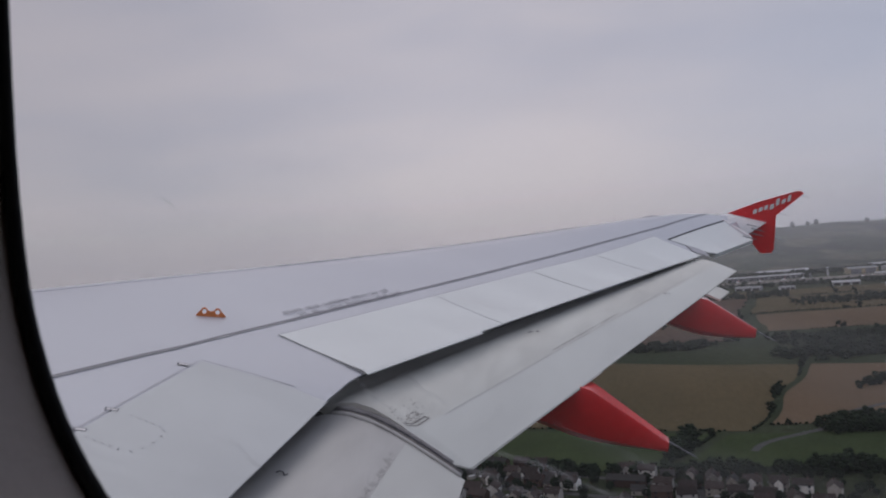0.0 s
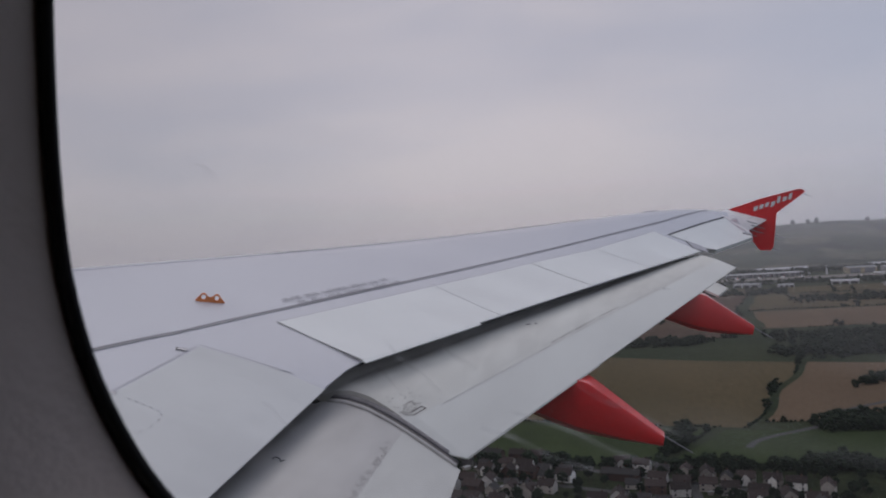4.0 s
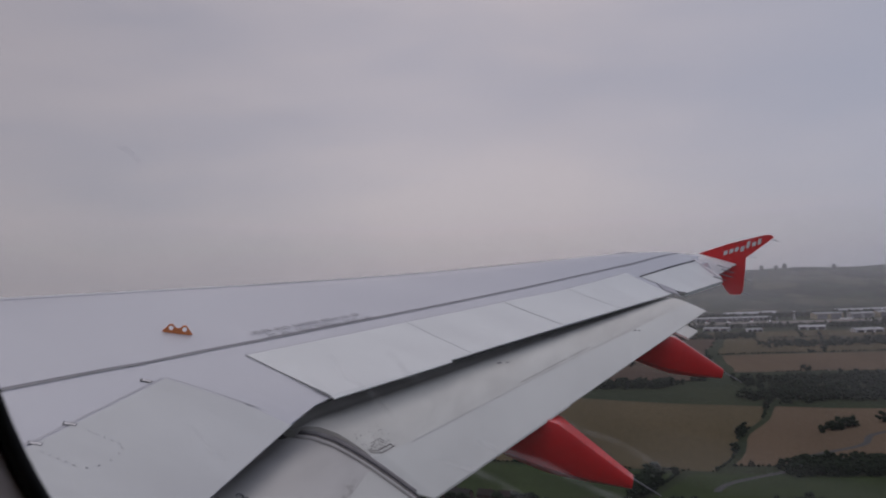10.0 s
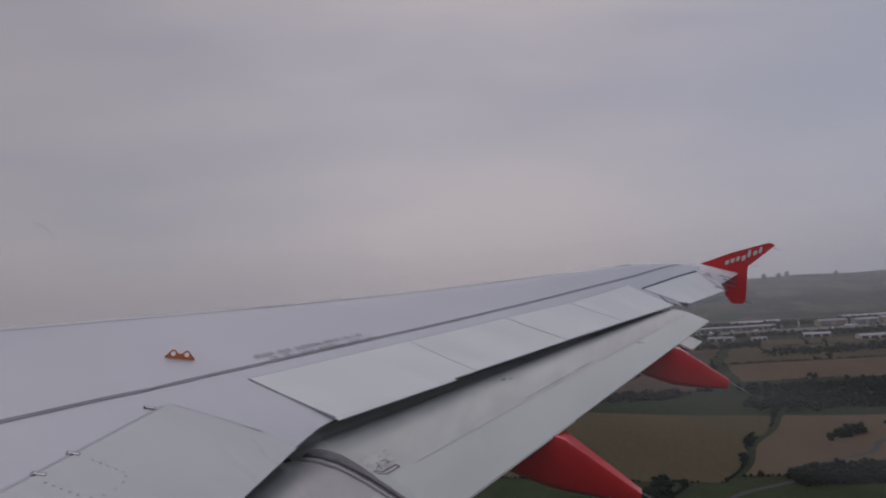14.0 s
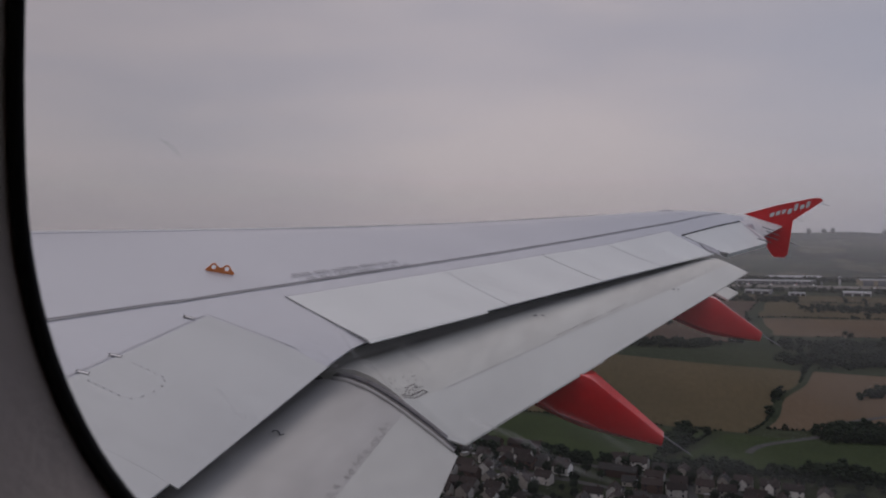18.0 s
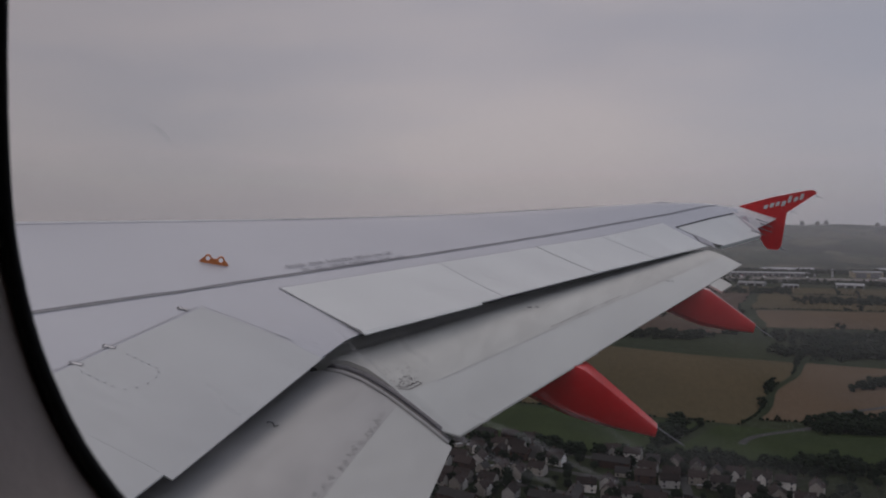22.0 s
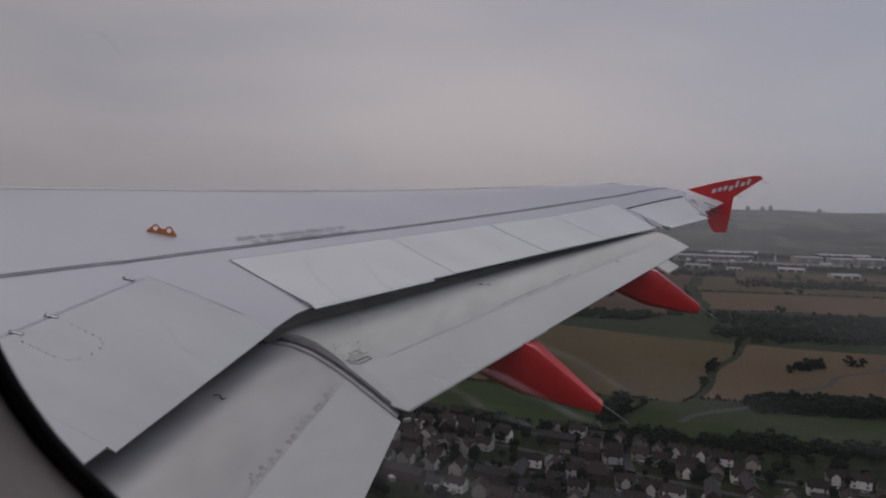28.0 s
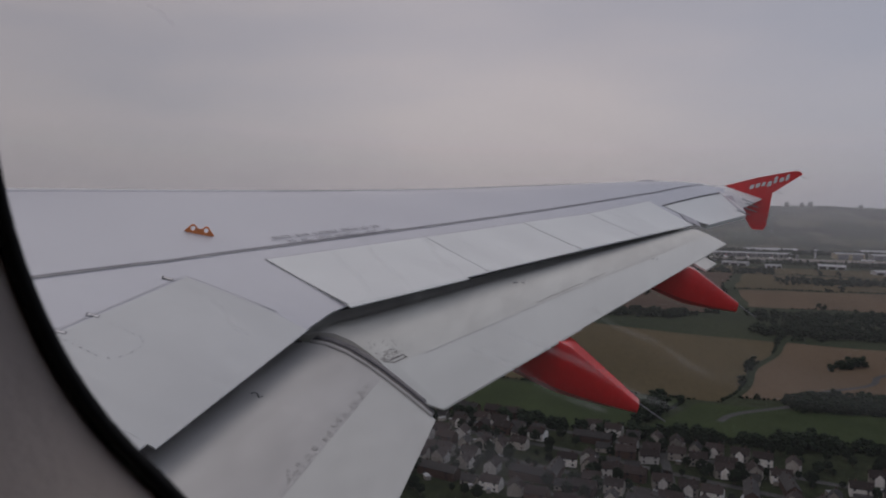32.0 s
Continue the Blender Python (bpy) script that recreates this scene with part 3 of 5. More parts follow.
# curved rubber seal between the two flaps: a brown lip, a dark core and a soft grey tube that ends short of the rear edge
for dx, mat, r, end in ((0.0, M_FLAP_IN_SHADED, 0.012, 1.0), (0.021, M_BROWN, 0.013, 1.0), (0.046, M_DARK, 0.015, 1.0), (0.080, M_TUBE, 0.022, 0.92)):
    rr = []
    for i in range(16):
        q = 0.10 + (end - 0.10) * i / 15
        p0 = Vector(flap_point(inner_flap, 6.42, q)).lerp(Vector(flap_point(outer_flap, 6.60, q)), 0.35)
        c = p0 + Vector((dx + 0.02, 0, 0.006))
        size = r * (1.0 + 0.10 * math.sin(9.0 * q + 40.0 * dx))
        rr.append([(c.x + size * math.cos(a), c.y, c.z + size * math.sin(a)) for a in [math.pi * 2 * k / 8 for k in range(8)]])
    v, f = loft(rr)
    solid("flap_seal", v, f, mat, wing, "grey rubber seal between the flaps" if mat is M_TUBE else "", smooth=True)
# stepped tab at the outer end of the flap
v, f = loft([[(x, y, z - 0.01), (x, y, z + 0.015), (x, y - 0.17, z - 0.03), (x, y - 0.17, z - 0.05)] for x, y, z in ((11.75, -2.35, 0.665), (12.0, -2.43, 0.70), (12.2, -2.49, 0.73))])
solid("flap_tab", v, f, M_FLAP, wing)
v, f = loft([[(x, y, z - 0.008), (x, y, z + 0.003), (x, y - 0.022, z - 0.005), (x, y - 0.022, z - 0.011)] for x, y, z in ((6.66, -0.79, -0.045), (7.6, -1.08, 0.09), (8.62, -1.395, 0.235))])
solid("flap_edge_plate", v, f, M_FLAP, wing)

# aileron beyond the flap, with its hinge gap
AIL = ((13.40, -1.955), (16.05, -2.86), (15.85, -3.31), (13.67, -2.575))
sheet("aileron", AIL, M_PANEL, wing, 0.010, 0.05, "pale grey aileron, level", nu=12)
sheet("tip_cap", ((16.12, -2.80), (16.90, lead(16.90) - 0.02), (16.90, rear(16.90) + 0.005), (16.12, rear(16.12) + 0.005)), M_WHITE, wing, 0.004, 0.006, "white wing tip cap")
strip("panel_gap", (13.385, -1.93), (16.1, -2.85), 0.022, M_DARK, 0.007, 14)
strip("end_patch", (13.40, -2.22), (13.50, -2.44), 0.24, M_SOFT, 0.012, 4, "mid-grey patch at the spoiler's corner")
strip("panel_gap", (13.50, -2.45), (13.70, -2.59), 0.05, M_DARK, 0.013, 4)

# ---- flap track fairings ----
def fairing(x, front, stem, tail, half, label):
    """A canoe under the flap. front, stem, tail: (y, low z, high z); half: half widths at the three."""
    rr = []
    sections = []
    n = 16
    for i in range(n):
        u = i / (n - 1)
        if u < 0.5:
            k = u / 0.5
            a, b, wa, wb = front, stem, half[0], half[1]
        else:
            k = (u - 0.5) / 0.5
            a, b, wa, wb = stem, tail, half[1], half[2]
        y, lo, hi = (a[j] + (b[j] - a[j]) * k for j in range(3))
        w = wa + (wb - wa) * k
        lo -= 0.05 * math.sin(math.pi * u)
        h = hi - lo
        ring = [(-w, lo + 0.40 * h), (-w * 0.93, hi - 0.10 * h), (-w * 0.86, hi), (w * 0.86, hi), (w * 0.93, hi - 0.10 * h), (w, lo + 0.40 * h),
                (w * 0.85, lo + 0.14 * h), (w * 0.5, lo + 0.02 * h), (0, lo), (-w * 0.5, lo + 0.02 * h), (-w * 0.85, lo + 0.14 * h)]
        sections.append([(x + p, y, q) for p, q in ring])
    v, f = loft(sections)
    ob = solid("flap_track_fairing", v, f, M_RED, wing, label, smooth=True)
    ob.data.set_sharp_from_angle(angle=radians(28))
    y, lo, hi = tail
    v, f = loft([[(x + r * math.cos(a), y - d, (lo + hi) / 2 + 0.03 - 0.35 * d + r * math.sin(a)) for a in [k * 1.571 for k in range(4)]] for d, r in ((-0.02, 0.006), (0.22, 0.004))])
    solid("static_wick", v, f, M_LINE, ob, "thin dark static wick")


fairing(8.33, (-0.3, -0.02, 0.1), (-1.32, -0.175, 0.185), (-1.965, -0.20, -0.122), (0.15, 0.17, 0.075), "red flap track fairing under the outer flap")
fairing(11.65, (-1.4, 0.40, 0.52), (-2.34, 0.27, 0.645), (-2.935, 0.285, 0.39), (0.13, 0.15, 0.07), "red flap track fairing under the flap's outer end")

# ---- wing tip: white cap and red fence ----
TIP = ((-2.93, 1.60), (-3.45, 1.895), (-3.97, 2.14), (-4.06, 2.165), (-4.125, 2.13), (-3.75, 1.70), (-3.785, 1.38), (-3.81, 1.135), (-3.775, 1.06), (-3.62, 1.03), (-3.56, 1.07), (-3.36, 1.276), (-3.24, 1.44))
# white fairing that blends the tip into the fence and ends in a point
tip_in, tip_front, tip_point, tip_rear = Vector(on(16.25, -2.75, 0.006)), Vector((16.925, -2.95, 1.625)), Vector((16.925, -3.615, 1.565)), Vector((16.42, -3.28, 1.325))
ups, lows = [], []
for i in range(9):
    for j in range(9):
        u, w = i / 8, j / 8
        p = tip_in.lerp(tip_front, u).lerp(tip_rear.lerp(tip_point, u), w)
        ups.append((p.x, p.y, p.z + 0.025 * math.sin(math.pi * u) * math.sin(math.pi * w)))
        lows.append((p.x, p.y, ups[-1][2] - 0.014))
fs = []
for i in range(8):
    for j in range(8):
        k = 9 * i + j
        fs += [(k, k + 1, k + 10, k + 9), (81 + k, 90 + k, 91 + k, 82 + k)]
rim = [9 * i for i in range(9)] + [72 + j for j in range(1, 9)] + [9 * i + 8 for i in range(7, -1, -1)] + [j for j in range(7, 0, -1)]
fs += [(p, q, 81 + q, 81 + p) for p, q in zip(rim, rim[1:] + rim[:1])]
solid("tip_fairing", ups + lows, fs, M_WHITE, wing, "white pointed fairing between tip and fence", smooth=True).data.set_sharp_from_angle(angle=radians(35))
rr = []
for dx, k in ((-0.012, 0.985), (-0.022, 1.0), (0.022, 1.0), (0.012, 0.985)):
    rr.append([(16.95 + dx, -3.5 + (y + 3.5) * k, 1.6 + (z - 1.6) * k) for y, z in TIP])
v, f = loft(rr)
fence = solid("tip_fence", v, f, M_RED, wing, "red wing tip fence with white marks")
# lettering replaced by plain white shapes
bm = bmesh.new()
for i, (w, h, drop) in enumerate(((0.062, 0.075, 0), (0.062, 0.075, 0), (0.055, 0.075, 0), (0.062, 0.09, -0.03), (0.05, 0.12, 0), (0.06, 0.075, 0), (0.05, 0.105, 0))):
    u = i / 6
    y, z = -3.375 - 0.51 * u, 1.665 + 0.285 * u + drop
    pts = [(0, 0.15), (0.15, 0), (0.85, 0), (1, 0.15), (1, 0.85), (0.85, 1), (0.15, 1), (0, 0.85)]
    vs = [bm.verts.new((16.95 - 0.026, y - a * w, z + a * w * 0.55 + b * h)) for a, b in pts]
    bm.faces.new(vs)
part("white_marks", bm, M_WHITE, fence, "row of plain white marks")
# static wicks behind aileron and tip
for x, y, z, l in ((15.3, -3.13, 1.30, 0.22), (15.7, -3.27, 1.36, 0.22), (16.1, -3.33, 1.43, 0.22), (16.45, -3.3, 1.48, 0.2)):
    v, f = loft([[(x + 0.1 * (d > 0) + r * math.cos(a), y - d, z - 0.1 * d + r * math.sin(a)) for a in [k * 1.571 for k in range(4)]] for d, r in ((-0.05, 0.008), (l * 0.8, 0.005))])
    solid("static_wick", v, f, M_LINE, wing)
for y, z in ((-4.09, 2.09), (-3.76, 1.75), (-3.79, 1.33), (-3.80, 1.10)):
    v, f = loft([[(16.95 + r * math.cos(a), y - d, z - 0.15 * d + r * math.sin(a)) for a in [k * 1.571 for k in range(4)]] for d, r in ((-0.02, 0.005), (0.16, 0.003))])
    solid("static_wick", v, f, M_LINE, fence)

# ---- cabin wall, window reveal, seal and pane ----
WIN_X = 2.30
# lower forward corner of the opening: y and z in the wall's plane
CORNER = ((-1.4051, 1.68), (-1.4109, 1.62), (-1.4186, 1.5649), (-1.4231, 1.5409), (-1.4274, 1.5287), (-1.4334, 1.5195), (-1.4412, 1.5125), (-1.4553, 1.5045), (-1.4768, 1.4851), (-1.5052, 1.4643))


def window_outline(grow):
    """Outline of the window: the lower forward corner, then the rounded rest, grown outwards."""
    pts = []
    for i in range(len(CORNER) - 1):
        p0, p1, p2, p3 = (CORNER[max(i - 1, 0)], CORNER[i], CORNER[i + 1], CORNER[min(i + 2, len(CORNER) - 1)])
        for k in range(4):
            u = k / 4
            pts.append(tuple(0.5 * (2 * b + (c - a) * u + (2 * a - 5 * b + 4 * c - d) * u * u + (3 * b - a - 3 * c + d) * u ** 3) for a, b, c, d in zip(p0, p1, p2, p3)))
    pts += [CORNER[-1], (-1.545, 1.446), (-1.58, 1.442)]
    for cy, cz, r, a0 in ((-1.61, 1.51, 0.068, -90), (-1.61, 1.73, 0.068, -180), (-1.473, 1.73, 0.068, -270)):
        for k in range(9):
            a = radians(a0 - 90 * k / 8)
            pts.append((cy + r * math.cos(a), cz + r * math.sin(a)))
    out = []
    for i, p in enumerate(pts):
        q, o = pts[(i + 1) % len(pts)], pts[i - 1]
        ty, tz = q[0] - o[0], q[1] - o[1]
        l = math.hypot(ty, tz)
        out.append((p[0] - tz / l * grow, p[1] + ty / l * grow))
    return out


def outline_ring(x, grow):
    return [(x, y, z) for y, z in window_outline(grow)]


window = thing("window_1", "rounded cabin window with dark rubber seal and pale reveal", "window", kind="structure", at=AIR)
seal_sections = [outline_ring(x, g) for x, g in ((WIN_X, 0.0), (WIN_X - 0.0005, 0.0002), (WIN_X - 0.0008, 0.0009), (WIN_X - 0.0005, 0.0016), (WIN_X + 0.0003, 0.0019), (WIN_X + 0.004, 0.016), (WIN_X + 0.004, 0.013))]
v, f = loft(seal_sections + seal_sections[:1], caps=False)
solid("window_seal", v, f, M_SEAL, window, "black rubber window seal", smooth=True)
v, f = loft([outline_ring(x, g) for x, g in ((WIN_X, 0.0015), (WIN_X - 0.012, 0.005), (WIN_X - 0.025, 0.011), (WIN_X - 0.033, 0.020), (WIN_X - 0.036, 0.03))], caps=False)
solid("window_reveal", v, f, M_CABIN, window, "pale plastic window reveal", smooth=True)
pane_mat = bpy.data.materials.new("acrylic_pane")
pane_mat.use_nodes = True
pt = pane_mat.node_tree
pt.nodes.clear()
p_out = pt.nodes.new("ShaderNodeOutputMaterial")
p_tr = pt.nodes.new("ShaderNodeBsdfTransparent")
p_haze = pt.nodes.new("ShaderNodeBsdfTranslucent")
p_haze.inputs["Color"].default_value = (0.9, 0.9, 0.95, 1)
p_mix = pt.nodes.new("ShaderNodeMixShader")
p_co = pt.nodes.new("ShaderNodeTexCoord")
p_map = pt.nodes.new("ShaderNodeMapping")
p_map.inputs["Rotation"].default_value = (radians(28), 0, 0)
p_map.inputs["Scale"].default_value = (1, 18, 160)
p_n = pt.nodes.new("ShaderNodeTexNoise")
p_n.inputs["Scale"].default_value, p_n.inputs["Detail"].default_value = 1.0, 2.0
p_r = pt.nodes.new("ShaderNodeMapRange")
for k, val in (("From Min", 0.60), ("From Max", 0.80), ("To Min", 0.024), ("To Max", 0.10)):
    p_r.inputs[k].default_value = val
pt.links.new(p_co.outputs["Object"], p_map.inputs["Vector"])
pt.links.new(p_map.outputs["Vector"], p_n.inputs["Vector"])
pt.links.new(p_n.outputs["Fac"], p_r.inputs["Value"])
pt.links.new(p_r.outputs["Result"], p_mix.inputs[0])
pt.links.new(p_tr.outputs[0], p_mix.inputs[1])
pt.links.new(p_haze.outputs[0], p_mix.inputs[2])
pt.links.new(p_mix.outputs[0], p_out.inputs[0])
ring = outline_ring(WIN_X + 0.0006, 0.004)
pane = solid("pane", ring, [tuple(range(len(ring)))], pane_mat, window, "slightly hazy acrylic pane")
pane.visible_shadow = False
# thin dried water streaks, slanting down and aft over the pane
streak_mat = bpy.data.materials.new("dried_water")
streak_mat.use_nodes = True
kt = streak_mat.node_tree
kt.nodes.clear()
k_out, k_tr, k_sc, k_mix = (kt.nodes.new(n) for n in ("ShaderNodeOutputMaterial", "ShaderNodeBsdfTransparent", "ShaderNodeBsdfTranslucent", "ShaderNodeMixShader"))
k_sc.inputs["Color"].default_value = (0.95, 0.95, 1.0, 1)
k_co, k_n, k_r = (kt.nodes.new(n) for n in ("ShaderNodeTexCoord", "ShaderNodeTexNoise", "ShaderNodeMapRange"))
k_n.inputs["Scale"].default_value, k_n.inputs["Detail"].default_value = 320.0, 3.0
for k, val in (("From Min", 0.35), ("From Max", 0.7), ("To Min", 0.02), ("To Max", 0.20)):
    k_r.inputs[k].default_value = val
kt.links.new(k_co.outputs["Object"], k_n.inputs["Vector"])
kt.links.new(k_n.outputs["Fac"], k_r.inputs["Value"])
kt.links.new(k_r.outputs["Result"], k_mix.inputs[0])
kt.links.new(k_tr.outputs[0], k_mix.inputs[1])
kt.links.new(k_sc.outputs[0], k_mix.inputs[2])
kt.links.new(k_mix.outputs[0], k_out.inputs[0])
for y, z, l, drop, wide in ((-1.4725, 1.5302, 0.0135, 0.0021, 0.00045), (-1.4700, 1.5280, 0.0110, 0.0018, 0.0005), (-1.4595, 1.5338, 0.0060, 0.0034, 0.0003), (-1.4570, 1.5325, 0.0050, 0.0030, 0.0003),
                            (-1.4640, 1.5352, 0.0045, 0.0022, 0.0003), (-1.4780, 1.5335, 0.0090, 0.0020, 0.0003), (-1.4480, 1.5255, 0.0040, 0.0024, 0.0003), (-1.4360, 1.5480, 0.0040, 0.0016, 0.0004)):
    vs = []
    for k in range(13):
        u = k / 12
        w = wide * (0.25 + 0.75 * math.sin(math.pi * (0.08 + 0.84 * u))) / 2
        cz = z - drop * (u ** 0.9) + 0.00018 * math.sin(9 * u + 300 * y)
        vs += [(WIN_X + 0.0002, y - l * u, cz + w), (WIN_X + 0.0002, y - l * u, cz - w)]
    ks = solid("water_streak", vs, [(2 * k, 2 * k + 1, 2 * k + 3, 2 * k + 2) for k in range(12)], streak_mat, window)
    ks.visible_shadow = False

# sidewall with the opening, and the rest of the cabin behind the camera
n = len(window_outline(0))
inner = outline_ring(WIN_X - 0.036, 0.03)
outer = outline_ring(WIN_X + 0.006, 0.014)


def wall_frame(ring, y0, y1, z0, z1):
    cy, cz = sum(p[1] for p in ring) / n, sum(p[2] for p in ring) / n
    out = []
    for x, y, z in ring:
        dy, dz = y - cy, z - cz
        k = min((y1 - cy if dy > 0 else cy - y0) / max(abs(dy), 1e-6), (z1 - cz if dz > 0 else cz - z0) / max(abs(dz), 1e-6))
        out.append((x, cy + dy * k, cz + dz * k))
    return out


v, f = loft([outer, inner, wall_frame(inner, -3.0, 0.0, 0.98, 1.96), wall_frame(outer, -3.0, 0.0, 0.98, 1.96), outer], caps=False)
cabin_wall = solid("wall_cabin", v, f, M_CABIN)
cabin_wall.matrix_world = AIR
tagged(cabin_wall, "pale grey plastic cabin sidewall around the window", "wall", kind="structure")
for nm, dims in (("wall_inner", (-1.55, -1.5, -3.0, 0.0, 0.98, 1.96)), ("wall_front", (-1.5, 2.264, 0.0, 0.05, 0.98, 1.96)), ("wall_back", (-1.5, 2.264, -3.05, -3.0, 0.98, 1.96)),
                 ("floor", (-1.5, 2.264, -3.0, 0.0, 0.93, 0.98)), ("ceiling", (-1.5, 2.264, -3.0, 0.0, 1.96, 2.0))):
    bm = bmesh.new()
    box_bm(bm, *dims)
    me = bpy.data.meshes.new(nm)
    bm.to_mesh(me)
    bm.free()
    me.materials.append(M_CABIN)
    ob = new(nm, me)
    ob.matrix_world = AIR
    tagged(ob, "plain pale plastic cabin surface behind the seat", nm.split("_")[0], kind="structure")

# unseen fuselage skin outside the cabin, open round the window; also dims the wing root
vs, fs = [], []
NY, NA = 92, 40
for i in range(NY + 1):
    y = -16.0 + 32.0 * i / NY
    for j in range(NA):
        a = 2 * math.pi * j / NA
        vs.append((0.26 + 2.09 * math.cos(a), y, 1.45 + 2.09 * math.sin(a)))
for i in range(NY):
    for j in range(NA):
        q = (i * NA + j, i * NA + (j + 1) % NA, (i + 1) * NA + (j + 1) % NA, (i + 1) * NA + j)
        cy, cz = sum(vs[k][1] for k in q) / 4, sum(vs[k][2] for k in q) / 4
        if vs[q[0]][0] > 1.6 and -1.95 < cy < -1.15 and 1.15 < cz < 2.0:
            continue
        fs.append(q)
hull = solid("wall_fuselage", vs, fs, M_HULL, smooth=True)
hull.matrix_world = AIR
tagged(hull, "unseen fuselage skin outside the cabin, grey to dim the wing root", "fuselage", kind="structure")

# ---- the country below ----
M_GRASSLAND = material("grassland", (0.036, 0.044, 0.022), (0.022, 0.032, 0.016), 0.006, 0.9, fine=0.2, bump_scale=0.12, shine=0.05)
M_PASTURE = material("pasture", (0.036, 0.052, 0.019), (0.025, 0.038, 0.014), 0.02, 0.9, fine=0.15, bump_scale=0.3, shine=0.05)
M_PLOTS = material("garden_plots", (0.028, 0.036, 0.016), (0.014, 0.019, 0.009), 0.09, 0.9, fine=0.3, bump_scale=0.5, shine=0.05)
M_STUBBLE = material("stubble", (0.130, 0.094, 0.061), (0.100, 0.072, 0.047), 0.010, 0.95, fine=0.10, bump_scale=0.30, stretch=(0.2, 1, 1), shine=0.05)
M_PLOUGH = material("ploughed_soil", (0.092, 0.063, 0.045), (0.068, 0.047, 0.034), 0.008, 0.95, fine=0.13, bump_scale=0.35, stretch=(1, 0.15, 1), shine=0.05)
M_CROP = material("late_crop", (0.094, 0.075, 0.041), (0.068, 0.057, 0.031), 0.007, 0.95, fine=0.13, bump_scale=0.25, stretch=(0.2, 1, 1), shine=0.05)
M_LEAF = material("leaves", (0.020, 0.030, 0.016), (0.009, 0.015, 0.009), 0.35, 0.8, fine=0.35, bump_scale=1.5, spread=0.3, shine=0.05)
M_BARK = material("bark", (0.09, 0.07, 0.05), (0.05, 0.04, 0.03), 4, 0.9, shine=0.2)
M_ROAD = material("asphalt", (0.06, 0.06, 0.06), (0.045, 0.045, 0.045), 0.3, 0.9, fine=0.15, bump_scale=2, shine=0.2)
M_APRON = material("apron_concrete", (0.20, 0.185, 0.165), (0.16, 0.15, 0.135), 0.02, 0.9, fine=0.12, bump_scale=0.2, shine=0.2)
M_RENDER = material("house_render", (0.36, 0.33, 0.29), (0.28, 0.26, 0.23), 0.6, 0.9, spread=0.45, shine=0.2)
M_BRICK = material("house_brick", (0.085, 0.052, 0.041), (0.062, 0.040, 0.032), 0.8, 0.9, spread=0.25, shine=0.2)
M_TILE = material("roof_tile", (0.040, 0.029, 0.026), (0.027, 0.021, 0.020), 0.9, 0.85, fine=0.25, bump_scale=4, spread=0.4, shine=0.2)
M_SLATE = material("roof_slate", (0.040, 0.037, 0.037), (0.027, 0.026, 0.026), 0.9, 0.7, fine=0.25, bump_scale=4, spread=0.4, shine=0.2)
M_GABLE = material("white_render", (0.72, 0.70, 0.66), (0.58, 0.56, 0.52), 0.6, 0.9, spread=0.4, shine=0.2)
M_GLASS = material("window_glass", (0.03, 0.035, 0.045), (0.02, 0.02, 0.03), 1, 0.1)
M_CAR = material("car_paint", (0.40, 0.40, 0.42), (0.36, 0.36, 0.38), 0.4, 0.3, spread=0.9, coat=0.4)
M_TYRE = material("tyre_rubber", (0.02, 0.02, 0.02), (0.015, 0.015, 0.015), 3, 0.8)
M_SHED = material("shed_cladding", (0.40, 0.40, 0.40), (0.30, 0.30, 0.31), 0.05, 0.6, stretch=(1, 1, 0.1), spread=0.3)
M_SHED_ROOF = material("shed_roof", (0.34, 0.34, 0.35), (0.24, 0.25, 0.26), 0.03, 0.6, spread=0.35)
M_BEIGE = material("beige_cladding", (0.38, 0.32, 0.22), (0.31, 0.26, 0.18), 0.08, 0.6, stretch=(1, 1, 0.1))
M_JET = material("aircraft_white", (0.78, 0.78, 0.79), (0.70, 0.70, 0.72), 0.3, 0.35, coat=0.2)
M_TOWER = material("tower_block_concrete", (0.30, 0.30, 0.31), (0.24, 0.24, 0.25), 0.1, 0.9)
M_STEEL = material("galvanised_steel", (0.25, 0.25, 0.26), (0.18, 0.18, 0.19), 1.0, 0.5, metal=0.5)

# far hills: a patchwork of woods, pasture and stubble
M_HILL = bpy.data.materials.new("far_hills")
M_HILL.use_nodes = True
ht = M_HILL.node_tree
ht.nodes["Principled BSDF"].inputs["Roughness"].default_value = 1.0
h_co = ht.nodes.new("ShaderNodeTexCoord")
h_map = ht.nodes.new("ShaderNodeMapping")
h_map.inputs["Scale"].default_value = (0.0042, 0.0065, 0.0022)
h_bend = ht.nodes.new("ShaderNodeTexNoise")
h_bend.inputs["Scale"].default_value, h_bend.inputs["Detail"].default_value = 2.5, 4
h_shift = ht.nodes.new("ShaderNodeVectorMath")
h_shift.operation = "MULTIPLY_ADD"
h_shift.inputs[1].default_value = (0.5, 0.5, 0.5)
h_cell = ht.nodes.new("ShaderNodeTexVoronoi")
h_edge = ht.nodes.new("ShaderNodeTexVoronoi")
h_edge.feature = "DISTANCE_TO_EDGE"
ht.links.new(h_co.outputs["Object"], h_map.inputs["Vector"])
ht.links.new(h_map.outputs["Vector"], h_bend.inputs["Vector"])
ht.links.new(h_bend.outputs["Color"], h_shift.inputs[0])
ht.links.new(h_map.outputs["Vector"], h_shift.inputs[2])
for nd in (h_cell, h_edge):
    nd.inputs["Scale"].default_value = 1.0
    ht.links.new(h_shift.outputs[0], nd.inputs["Vector"])
h_sep = ht.nodes.new("ShaderNodeSeparateColor")
ht.links.new(h_cell.outputs["Color"], h_sep.inputs[0])
